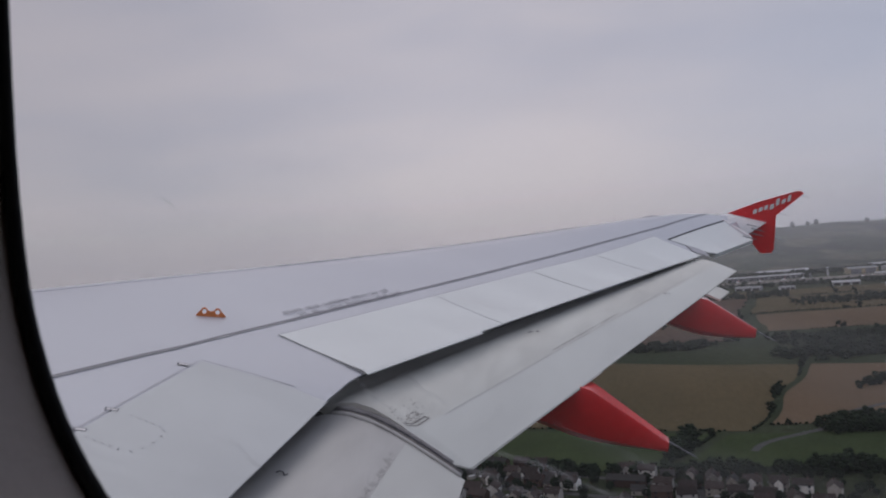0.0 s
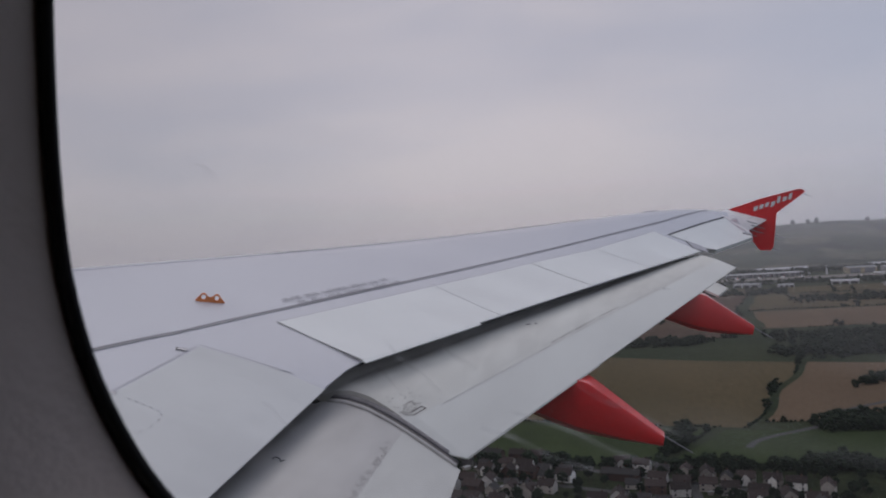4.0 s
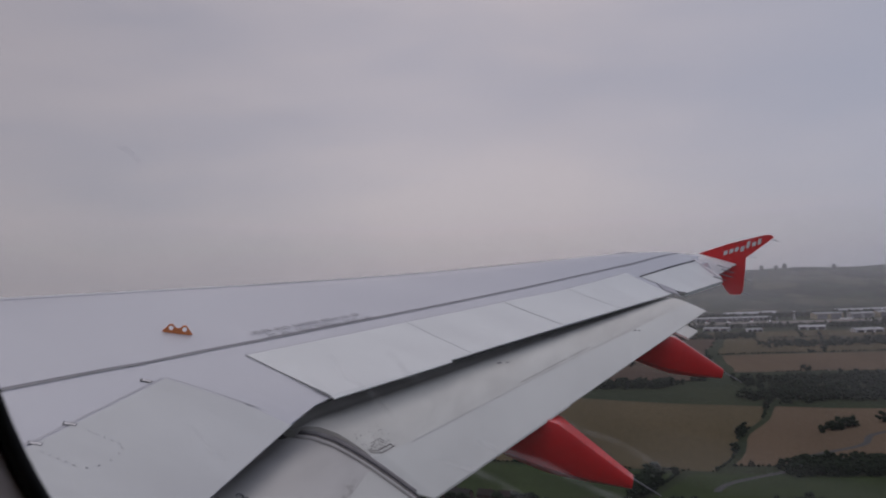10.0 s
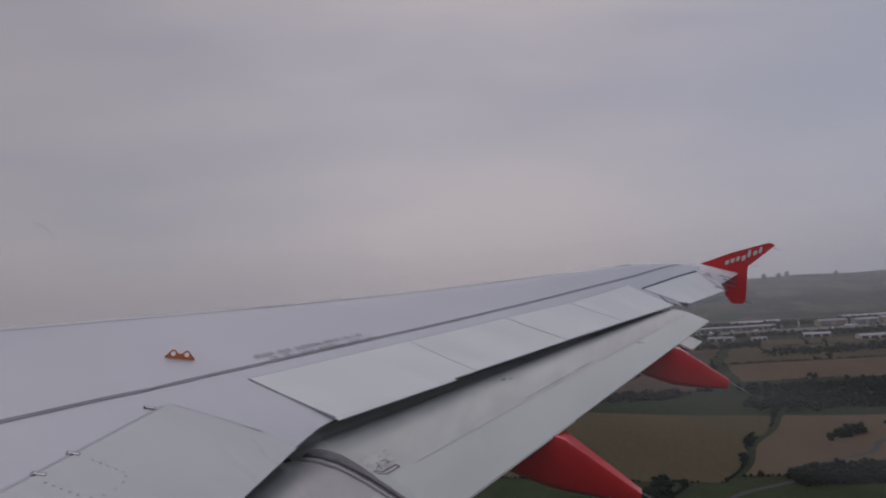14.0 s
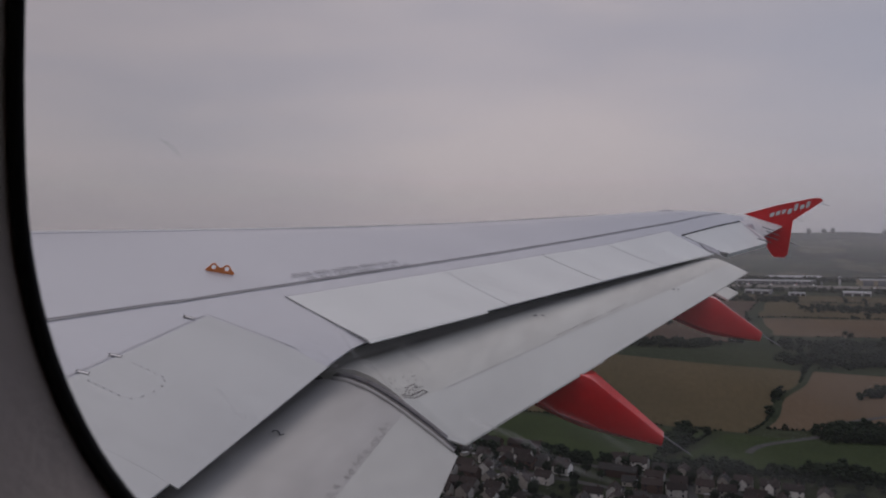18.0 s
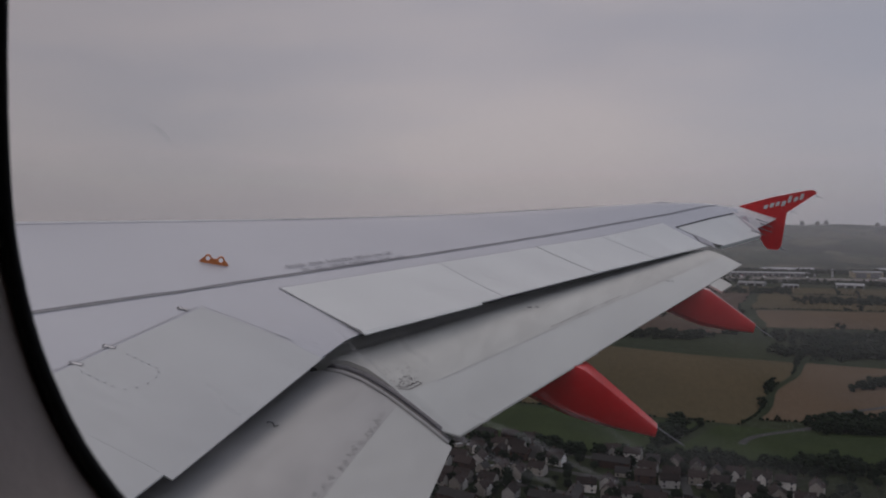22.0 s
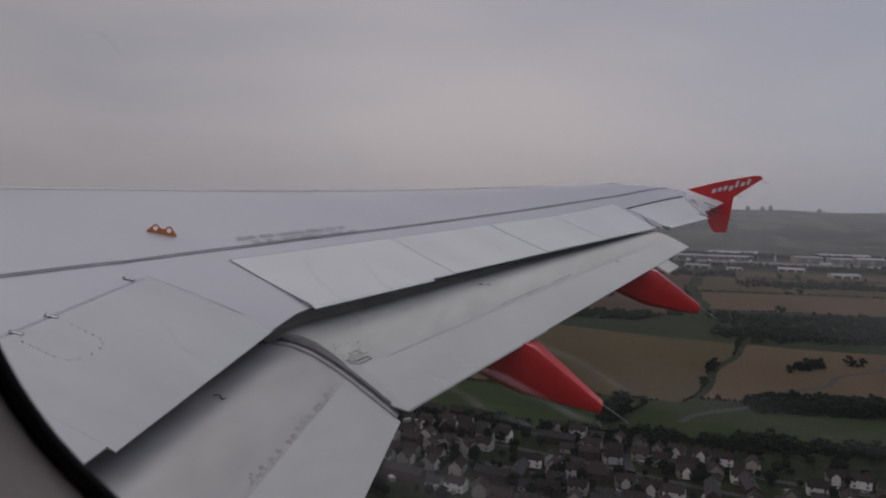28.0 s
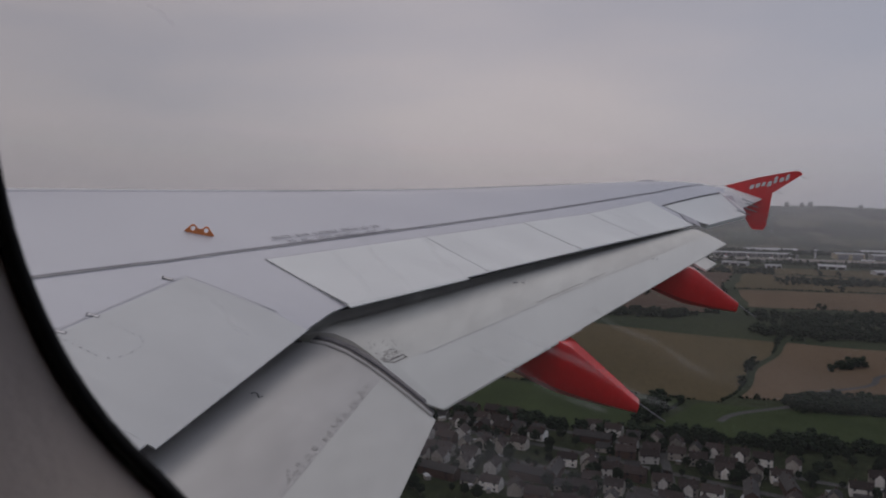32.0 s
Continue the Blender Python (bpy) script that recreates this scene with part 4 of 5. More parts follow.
h_ramp = ht.nodes.new("ShaderNodeValToRGB")
for k, (pos, col) in enumerate(((0.0, (0.010, 0.016, 0.011)), (0.5, (0.030, 0.042, 0.024)), (0.8, (0.072, 0.068, 0.046)), (1.0, (0.014, 0.022, 0.015)))):
    el = h_ramp.color_ramp.elements[0] if k == 0 else h_ramp.color_ramp.elements.new(pos) if k < 3 else h_ramp.color_ramp.elements[-1]
    el.position, el.color = pos, (*col, 1)
ht.links.new(h_sep.outputs[0], h_ramp.inputs["Fac"])
h_line = ht.nodes.new("ShaderNodeMapRange")
for k, val in (("From Min", 0.0), ("From Max", 0.07), ("To Min", 0.2), ("To Max", 1.0)):
    h_line.inputs[k].default_value = val
ht.links.new(h_edge.outputs["Distance"], h_line.inputs["Value"])
h_mix = ht.nodes.new("ShaderNodeMix")
h_mix.data_type = "RGBA"
h_mix.inputs[6].default_value = (0.012, 0.018, 0.012, 1)
ht.links.new(h_line.outputs["Result"], h_mix.inputs[0])
ht.links.new(h_ramp.outputs["Color"], h_mix.inputs[7])
ht.links.new(h_mix.outputs[2], ht.nodes["Principled BSDF"].inputs["Base Color"])

bm = bmesh.new()
bmesh.ops.create_grid(bm, x_segments=24, y_segments=24, size=4950)
me = bpy.data.meshes.new("ground")
bm.to_mesh(me)
bm.free()
me.materials.append(M_GRASSLAND)
tagged(new("ground", me), "flat green and brown farmland reaching the horizon", "ground", kind="structure")

rng = random.Random(21)


def in_sector(x, y, side=0.42):
    return -side * x - 80 < y < side * x + 80


# low wooded hills round the horizon
def hill_top(a):
    return 128 + 16 * noise.noise(Vector((math.cos(a) * 3, math.sin(a) * 3, 1.0))) + 12 * noise.noise(Vector((math.cos(a) * 14, math.sin(a) * 14, 4.0)))


vs, fs = [], []
N = 240
for i in range(N + 1):
    a = -math.pi + 2 * math.pi * i / N
    for r, k in ((2800, 0.0), (3100, 0.03), (3600, 0.20), (4200, 0.62), (4750, 1.0)):
        vs.append((r * math.cos(a), r * math.sin(a), 0.9 + hill_top(a) * k))
for i in range(N):
    for j in range(4):
        p = i * 5 + j
        fs.append((p, p + 1, p + 6, p + 5))
hills = solid("backdrop", vs, fs, M_HILL, smooth=True)
tagged(hills, "low grey-green wooded hills along the horizon", "hills", kind="structure")

# distance haze imitated by curved translucent sheets, thinning out with height
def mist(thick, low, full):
    m = bpy.data.materials.new("haze_sheet")
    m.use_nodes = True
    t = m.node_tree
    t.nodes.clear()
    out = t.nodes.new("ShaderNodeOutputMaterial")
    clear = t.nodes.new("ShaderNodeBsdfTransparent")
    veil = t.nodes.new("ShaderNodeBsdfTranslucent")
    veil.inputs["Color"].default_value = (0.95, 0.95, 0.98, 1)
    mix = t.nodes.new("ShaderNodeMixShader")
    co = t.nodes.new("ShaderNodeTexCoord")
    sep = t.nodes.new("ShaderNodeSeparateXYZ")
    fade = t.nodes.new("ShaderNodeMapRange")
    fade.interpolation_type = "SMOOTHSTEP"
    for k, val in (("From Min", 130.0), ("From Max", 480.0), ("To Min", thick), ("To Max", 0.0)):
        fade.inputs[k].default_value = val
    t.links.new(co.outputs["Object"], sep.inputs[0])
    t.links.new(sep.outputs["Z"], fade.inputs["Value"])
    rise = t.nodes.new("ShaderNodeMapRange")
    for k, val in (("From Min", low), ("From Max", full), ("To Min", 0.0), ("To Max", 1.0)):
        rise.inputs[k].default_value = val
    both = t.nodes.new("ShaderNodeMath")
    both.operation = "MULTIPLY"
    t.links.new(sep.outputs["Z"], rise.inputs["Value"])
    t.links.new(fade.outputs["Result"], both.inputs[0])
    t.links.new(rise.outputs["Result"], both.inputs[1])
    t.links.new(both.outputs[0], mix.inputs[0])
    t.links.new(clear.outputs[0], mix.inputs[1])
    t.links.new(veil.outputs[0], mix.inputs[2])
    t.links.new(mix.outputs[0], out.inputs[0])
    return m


# upright sheets added at growing distances; each veils what lies behind it
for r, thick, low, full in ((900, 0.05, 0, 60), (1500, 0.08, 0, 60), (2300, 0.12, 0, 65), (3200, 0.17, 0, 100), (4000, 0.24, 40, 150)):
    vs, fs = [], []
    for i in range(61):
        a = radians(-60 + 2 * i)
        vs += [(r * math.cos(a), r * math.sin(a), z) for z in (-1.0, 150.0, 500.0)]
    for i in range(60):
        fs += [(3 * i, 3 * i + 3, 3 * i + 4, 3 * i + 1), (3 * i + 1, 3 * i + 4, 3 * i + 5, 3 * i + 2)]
    tagged(solid("backdrop", vs, fs, mist(thick, low, full), smooth=True), "curved translucent sheet standing in for haze over the country", "mist", kind="structure")


# ---- fields ----
def warp(x, y):
    return (x + 10 * noise.noise(Vector((x * 0.01, y * 0.01, 3))), y + 10 * noise.noise(Vector((x * 0.01, y * 0.01, 9))))


def field(quad, mat, label, z=0.3):
    """A field over four plan corners, its edges gently uneven."""
    a, b, c, d = (Vector(p) for p in quad)
    n = 12
    vs, fs = [], []
    for i in range(n):
        u = i / (n - 1)
        for j in range(n):
            w = j / (n - 1)
            p = a.lerp(b, w).lerp(d.lerp(c, w), u)
            vs.append((*warp(p.x, p.y), z))
    for i in range(n - 1):
        for j in range(n - 1):
            p = i * n + j
            fs.append((p, p + 1, p + n + 1, p + n))
    return tagged(solid("field", vs, fs, mat), label, "field", kind="structure")


# each: near left, near right, far right, far left
FIELDS = (
    (((425, 170), (440, -260), (582, -290), (588, 200)), M_PLOTS, "dark green garden plots round the houses"),
    (((596, 200), (592, 6), (694, -50), (742, 220)), M_PASTURE, "dark green pasture behind the village"),
    (((592, -4), (596, -290), (690, -320), (692, -62)), M_PASTURE, "green meadow between village and wood"),
    (((752, 215), (700, -78), (1010, -168), (1150, 250)), M_CROP, "large olive-brown field, harvested"),
    (((722, -92), (735, -300), (985, -400), (1012, -178)), M_STUBBLE, "large tan stubble field"),
    (((1215, 330), (1235, -120), (1560, -170), (1640, 420)), M_PLOUGH, "brown ploughed field behind the wood"),
    (((1330, -180), (1345, -480), (1600, -600), (1570, -190)), M_STUBBLE, "tan stubble field beyond the wood"),
    (((1585, -185), (1615, -620), (1880, -730), (1900, -240)), M_CROP, "wide olive field beside the wood"),
    (((1660, 420), (1590, -160), (1900, -220), (2000, 560)), M_PLOUGH, "brown ploughed field with hedges"),
)
hedge_lines = []
for level, (quad, mat, label) in enumerate(FIELDS):
    field(quad, mat, label, 0.3 + 0.008 * level)
    if mat is not M_PLOTS:
        hedge_lines += [(quad[0], quad[1]), (quad[1], quad[2])]
KINDS = ((M_STUBBLE, "tan stubble field"), (M_PLOUGH, "brown ploughed field"), (M_CROP, "olive crop field"), (M_PASTURE, "green pasture"), (M_CROP, "olive crop field"))
x = 1910
while x < 2850:
    depth = rng.uniform(170, 260)
    y = -0.42 * x
    while y < 0.42 * x:
        wide = rng.uniform(220, 480)
        if not (x + depth > 2230 and x < 2560 and y < -60):
            mat, label = rng.choice(KINDS)
            k = rng.uniform(-40, 40)
            field(((x, y + wide - 8), (x + 12, y), (x + depth - 8, y + k), (x + depth - 16, y + k + wide - 8)), mat, label, 0.3 + rng.uniform(0, 0.2))
            hedge_lines += [((x, y), (x, y + wide)), ((x, y), (x + depth, y + k))]
        y += wide
    x += depth


# ---- trees: leaf clumps on branching limbs ----
ico = bmesh.new()
bmesh.ops.create_icosphere(ico, subdivisions=1, radius=1.0)
I_V, I_F = [v.co.copy() for v in ico.verts], [[v.index for v in f.verts] for f in ico.faces]
ico.free()


def clump_data(count, spread_xy, height, size, seed, low=0.3):
    """Verts and faces of many small uneven leaf clumps filling a crown."""
    r = random.Random(seed)
    vs, fs = [], []
    for _ in range(count):
        while True:
            p = Vector((r.uniform(-1, 1), r.uniform(-1, 1), r.uniform(-1, 1)))
            if 0.35 < p.length < 1.0:
                break
        c = Vector((p.x * spread_xy, p.y * spread_xy, height * (low + (1 - low) * (p.z * 0.5 + 0.5))))
        s = size * r.uniform(0.55, 1.15)
        k = len(vs)
        for b in I_V:
            vs.append(c + Vector((b.x * r.uniform(0.6, 1.3), b.y * r.uniform(0.6, 1.3), b.z * r.uniform(0.5, 1.0))) * s)
        fs += [[k + i for i in t] for t in I_F]
    return vs, fs


def make_tree(height, seed):
    t = thing("tree", "broad dark green deciduous tree", "tree", group="trees among the houses")
    rr = []
    for i, (z, r) in enumerate(((-0.3, 0.45), (0.8, 0.34), (height * 0.3, 0.27), (height * 0.55, 0.16), (height * 0.8, 0.05))):
        rr.append([(r * math.cos(a) + 0.1 * i * math.sin(seed), r * math.sin(a), z) for a in [k * math.pi / 3 for k in range(6)]])
    v, f = loft(rr)
    solid("trunk", v, f, M_BARK, t)
    r2 = random.Random(seed)
    for k in range(4):
        a = k * 1.6 + r2.uniform(0, 1)
        z0 = height * r2.uniform(0.3, 0.5)
        e = Vector((math.cos(a), math.sin(a), 0.9)) * height * 0.25
        v, f = loft([[(e.x * u + r * math.cos(b), e.y * u + r * math.sin(b), z0 + e.z * u) for b in [j * math.pi / 2 for j in range(4)]] for u, r in ((0, 0.16), (0.5, 0.1), (1, 0.04))])
        solid("limb", v, f, M_BARK, t)
    v, f = clump_data(170, height * 0.40, height, height * 0.078, seed, 0.22)
    solid("crown", v, f, M_LEAF, t)
    return t


def add_clump(vs, fs, x, y, z, s, r):
    k = len(vs)
    for b in I_V:
        vs.append((x + b.x * s * r.uniform(0.7, 1.3), y + b.y * s * r.uniform(0.7, 1.3), z + b.z * s * r.uniform(0.6, 1.0)))
    fs.extend([k + i for i in t] for t in I_F)


def add_crown(vs, fs, x, y, h, n, r):
    """An uneven crown of n clumps, h metres high, low to the ground as in a hedge or wood's edge."""
    w = h * r.uniform(0.34, 0.48)
    for _ in range(n):
        a, q, u = r.uniform(0, 6.283), math.sqrt(r.uniform(0, 1)), r.uniform(0.12, 0.92)
        k = w * q * math.sin(math.pi * min(0.95, 0.18 + 0.8 * u)) ** 0.6
        add_clump(vs, fs, x + k * math.cos(a), y + k * math.sin(a), h * u * 0.92, h * r.uniform(0.10, 0.17) * (1.8 if n < 6 else 1.35 if n < 12 else 1.0), r)


# hedges: one belt of small clumps along the field edges, broken by gaps and single trees
vs, fs = [], []
for (ax, ay), (bx, by) in hedge_lines:
    l = math.hypot(bx - ax, by - ay)
    far = ax > 1500
    k = int(l / (6 if far else 2.6))
    seed = rng.uniform(0, 50)
    bare = rng.uniform(-0.35, 0.15)
    for i in range(k):
        u = i / max(k, 1)
        x, y = warp(ax + (bx - ax) * u, ay + (by - ay) * u)
        dense = noise.noise(Vector((u * l * 0.018, seed, 0.5)))
        if dense < bare or not in_sector(x, y, 0.46):
            continue
        x, y = x + rng.uniform(-1.2, 1.2), y + rng.uniform(-1.2, 1.2)
        if rng.random() < (0.20 if dense > 0.25 else 0.035):
            add_crown(vs, fs, x, y, rng.uniform(6, 12), 5 if far else 26, rng)
        else:
            s = rng.uniform(0.9, 1.7) * (1.6 if far else 1)
            add_clump(vs, fs, x, y, s * 0.7, s, rng)
tagged(solid("hedges", vs, fs, M_LEAF), "dark green hedgerows with scattered trees between the fields", "hedge", kind="stuff")

# woods: x, y, half length along x, half width along y, turn
vs, fs = [], []
for cx, cy, hx, hy, turn, dense in ((716, -215, 18, 85, 8, 1.0), (588, -110, 6, 130, 2, 0.8), (590, 90, 5, 90, -2, 0.6), (655, -20, 30, 7, -12, 0.8), (1180, 120, 24, 190, 4, 0.9), (1165, -330, 105, 150, 12, 1.0), (1085, -185, 26, 34, 20, 0.8),
                                    (878, -212, 5, 30, 40, 0.5), (930, -300, 6, 40, 30, 0.5), (1400, 60, 10, 90, 20, 0.6), (1750, -420, 50, 130, 5, 0.9), (1960, -120, 50, 190, -6, 0.9),
                                    (2020, 300, 60, 160, 5, 0.9), (2200, -700, 40, 190, 4, 0.9), (2215, -330, 25, 160, -4, 0.8), (2240, -520, 10, 130, 2, 0.5), (2320, -230, 6, 70, 1, 0.5), (2470, -440, 10, 25, 0, 0.8), (2330, -700, 8, 60, 1, 0.6), (2640, -560, 60, 320, 3, 1.0), (2650, 60, 60, 260, -4, 1.0)):
    count = int(min(700, hx * hy * 4 / (26 if cx < 900 else 48 if cx < 1500 else 110) * dense))
    for _ in range(count):
        u, w = rng.uniform(-1, 1), rng.uniform(-1, 1)
        edge = 1 + 0.35 * noise.noise(Vector((u * 2, w * 2, cx)))
        dx, dy = u * hx * edge, w * hy * edge
        c, s = math.cos(radians(turn)), math.sin(radians(turn))
        x, y = cx + dx * c - dy * s, cy + dx * s + dy * c
        h = rng.uniform(7, 13) * (1.0 + 0.4 * noise.noise(Vector((x * 0.03, y * 0.03, 5))))
        add_crown(vs, fs, x, y, h, 30 if cx < 900 else 11 if cx < 1500 else 5, rng)
tagged(solid("woods", vs, fs, M_LEAF), "dense dark green woods and copses between the fields", "woodland", kind="stuff")


# ---- houses ----
def make_house(width, depth, eaves, rise, wall_mat, roof_mat, label, gable=False):
    h = thing("house", label, "house", group="houses of the village")
    w, d = width / 2, depth / 2
    verts = [(-w, -d, -0.5), (w, -d, -0.5), (w, d, -0.5), (-w, d, -0.5), (-w, -d, eaves), (w, -d, eaves), (w, d, eaves), (-w, d, eaves), (-w, 0, eaves + rise), (w, 0, eaves + rise)]
    solid("wall", verts, [(0, 1, 5, 4), (2, 3, 7, 6), (1, 2, 6, 9, 5), (3, 0, 4, 8, 7), (0, 3, 2, 1)], wall_mat, h)
    o, t = 0.35, 0.18
    sl = rise / d
    rv = []
    for x in (-w - o, w + o):
        rv += [(x, -d - o, eaves - o * sl), (x, 0, eaves + rise), (x, d + o, eaves - o * sl), (x, d + o, eaves - o * sl + t), (x, 0, eaves + rise + t), (x, -d - o, eaves - o * sl + t)]
    solid("roof", rv, [(0, 1, 4, 5), (1, 2, 3, 4), (6, 7, 10, 11), (7, 8, 9, 10), (5, 4, 10, 11), (4, 3, 9, 10), (0, 1, 7, 6), (1, 2, 8, 7), (0, 5, 11, 6), (2, 3, 9, 8)], roof_mat, h)
    if gable:
        gv = [(-2.5, -d - 0.9, 0), (2.5, -d - 0.9, 0), (2.5, -d - 0.9, eaves - 0.4), (-2.5, -d - 0.9, eaves - 0.4), (0, -d - 0.9, eaves + 2.0), (-2.5, 0, 0), (2.5, 0, 0), (2.5, 0, eaves - 0.4), (-2.5, 0, eaves - 0.4), (0, 0, eaves + 2.0)]
        solid("gable", gv, [(0, 1, 2, 4, 3), (0, 3, 8, 5), (1, 6, 7, 2)], M_GABLE, h, "white rendered front gable")
        solid("gable_roof", [(p[0] * 1.12, p[1] - (0.3 if p[1] < -0.1 else 0), p[2] + 0.12) for p in gv], [(3, 4, 9, 8), (2, 7, 9, 4)], roof_mat, h)
    for cx in ((w * 0.5,) if width < 20 else (-w * 0.66, 0.0, w * 0.66)):
        bm = bmesh.new()
        box_bm(bm, cx - 0.45, cx + 0.45, -0.35, 0.35, eaves + rise - 0.8, eaves + rise + 1.2)
        part("chimney", bm, M_BRICK, h)
    for side in (-1, 1):
        for x in (-w * 0.6, w * 0.6):
            for z in (1.5, 4.2):
                if z + 0.6 < eaves:
                    bm = bmesh.new()
                    y = side * (d + 0.02)
                    box_bm(bm, x - 0.7, x + 0.7, min(y, y - side * 0.08), max(y, y - side * 0.08), z - 0.6, z + 0.6)
                    part("window", bm, M_GLASS, h)
    return h


def make_garden_shed(w, d, high, label):
    s = thing("garden_shed", label, "shed", group="garden sheds and garages")
    bm = bmesh.new()
    box_bm(bm, -w / 2, w / 2, -d / 2, d / 2, -0.3, high)
    part("wall", bm, M_RENDER, s)
    v, f = loft([[(x, -d / 2 - 0.2, high + 0.1), (x, 0, high + 0.5), (x, d / 2 + 0.2, high + 0.1), (x, d / 2 + 0.2, high), (x, -d / 2 - 0.2, high)] for x in (-w / 2 - 0.2, w / 2 + 0.2)])
    solid("roof", v, f, M_SHED_ROOF, s)
    return s


def make_car():
    c = thing("parked_car", "small parked car beside the kerb", "car", group="cars parked in the streets")
    v, f = loft([[(x, -w, 0.3), (x, w, 0.3), (x, w, h), (x, -w, h)] for x, w, h in ((-2.1, 0.75, 0.75), (-1.9, 0.85, 0.9), (1.0, 0.88, 0.9), (2.0, 0.8, 0.75), (2.15, 0.7, 0.6))])
    solid("body", v, f, M_CAR, c)
    v, f = loft([[(-1.8, -0.75, 0.9), (-1.8, 0.75, 0.9), (0.9, 0.75, 0.9), (0.9, -0.75, 0.9)], [(-1.3, -0.6, 1.4), (-1.3, 0.6, 1.4), (0.2, 0.6, 1.42), (0.2, -0.6, 1.42)]])
    solid("glasshouse", v, f, M_GLASS, c)
    for x in (-1.35, 1.35):
        for y in (-0.8, 0.8):
            v, f = loft([[(x + 0.32 * math.cos(a), y + k, 0.32 + 0.32 * math.sin(a)) for a in [j * math.pi / 5 for j in range(10)]] for k in (-0.1, 0.1)])
            solid("wheel", v, f, M_TYRE, c)
    return c


def place(models, k, m, used):
    """The first of a kind stays itself, the later ones are copies."""
    if k in used:
        copy_thing(models[k], m)
    else:
        models[k].matrix_basis = m
        used.add(k)


def estate(u, v):
    """Plan of the village: u across the streets, v along them; the streets run askew and bend."""
    a = radians(-13)
    u += 13 * math.sin(v / 75)
    return 540 + u * math.cos(a) - v * math.sin(a), -25 + u * math.sin(a) + v * math.cos(a)


houses = [make_house(13, 8, 5.2, 3.2, M_BRICK, M_TILE, "brick semi-detached house with brown tiled roof"),
          make_house(11, 8, 5.2, 3.4, M_RENDER, M_TILE, "pale rendered house with brown tiled roof and gable", True),
          make_house(26, 8, 5.0, 3.0, M_BRICK, M_SLATE, "terrace of brick houses with grey slate roof"),
          make_house(9, 7, 3.0, 3.2, M_RENDER, M_SLATE, "small white bungalow with grey roof"),
          make_house(12, 8, 5.2, 3.2, M_GABLE, M_TILE, "white rendered house with brown tiled roof")]
garden_sheds = [make_garden_shed(5.5, 3.0, 2.3, "pale flat garage behind a house"), make_garden_shed(3.2, 2.4, 2.0, "small garden shed with pale roof")]
cars = [make_car()]
used_house, used_shed, used_car, spots = set(), set(), set(), []
for i in range(4):
    street = -104 + 39 * i
    for side in (-1, 1):
        v = -230 + 7 * i
        while v < 185:
            k = rng.choice((0, 0, 1, 1, 1, 2, 3, 3, 4, 4))
            half = (6.5, 5.5, 13, 4.5, 6)[k]
            v += half + rng.uniform(1.5, 7)
            if noise.noise(Vector((street * 0.02, v * 0.02, 2.0))) < 0.25:
                x, y = estate(street + side * rng.uniform(10.5, 14.5), v)
                if in_sector(x, y, 0.30) and x > 425:
                    place(houses, k, pose(x, y, 0.3, 0, 0, -13 + rng.choice((90, 90, 90, 0)) * -side + 8 * math.cos(v / 75) + rng.uniform(-12, 12)), used_house)
                    spots.append((x, y, half))
                    if rng.random() < 0.6:
                        x, y = estate(street + side * 19.0, v + rng.uniform(-4, 4))
                        place(garden_sheds, rng.randrange(2), pose(x, y, 0.3, 0, 0, rng.uniform(0, 180)), used_shed)
                        spots.append((x, y, 2))
                    if rng.random() < 0.4:
                        x, y = estate(street + side * 3.6, v + rng.uniform(-5, 5))
                        place(cars, 0, pose(x, y, 0.305, 0, 0, 77 + rng.uniform(-4, 4)), used_car)
            v += half

# trees among the houses
trees = [make_tree(7, 3), make_tree(9, 8), make_tree(5, 15)]
used_tree = set()
for i in range(400):
    x, y = rng.uniform(430, 592), rng.uniform(-210, 160)
    if not in_sector(x, y, 0.26) or min(math.hypot(x - s[0], y - s[1]) - s[2] * 0.7 for s in spots) < 2.8 or noise.noise(Vector((x * 0.025, y * 0.025, 7))) < -0.2:
        continue
    k = len(used_tree) if len(used_tree) < 3 else rng.randrange(3)
    place(trees, k, pose(x, y, 0.3, 0, 0, rng.uniform(0, 360)), used_tree)

# streets of the village and a lane between the fields
lanes = [[estate(-104 + 39 * i, v) for v in range(-240, 200, 20)] for i in range(4)] + [[estate(u, 20 * math.sin(u / 60)) for u in range(-125, 61, 15)], [(640 + 6 * k, -70 - 5 * k + 8 * math.sin(k * 0.4)) for k in range(60)]]
for pts in lanes:
    vs = []
    for k, (x, y) in enumerate(pts):
        o, q = pts[max(k - 1, 0)], pts[min(k + 1, len(pts) - 1)]
        tx, ty = q[0] - o[0], q[1] - o[1]
        l = math.hypot(tx, ty)
        vs += [(x - ty / l * 3.0, y + tx / l * 3.0, 0.345), (x + ty / l * 3.0, y - tx / l * 3.0, 0.345)]
    lane = solid("road", vs, [(2 * i, 2 * i + 1, 2 * i + 3, 2 * i + 2) for i in range(len(vs) // 2 - 1)], M_ROAD)
    tagged(lane, "narrow grey asphalt street", "road", kind="structure")


# ---- the airfield and the industrial sheds far out ----
def slab(name, quad, mat, z, label, category):
    a = list(quad)
    ob = solid(name, [(x, y, z) for x, y in a] + [(x, y, -0.5) for x, y in a], [(0, 1, 2, 3), (0, 1, 5, 4), (1, 2, 6, 5), (2, 3, 7, 6), (3, 0, 4, 7)], mat)
    return tagged(ob, label, category, kind="structure")


slab("apron", ((2330, -100), (2345, -760), (2440, -800), (2425, -70)), M_APRON, 0.5, "pale concrete apron in front of the terminal", "apron")
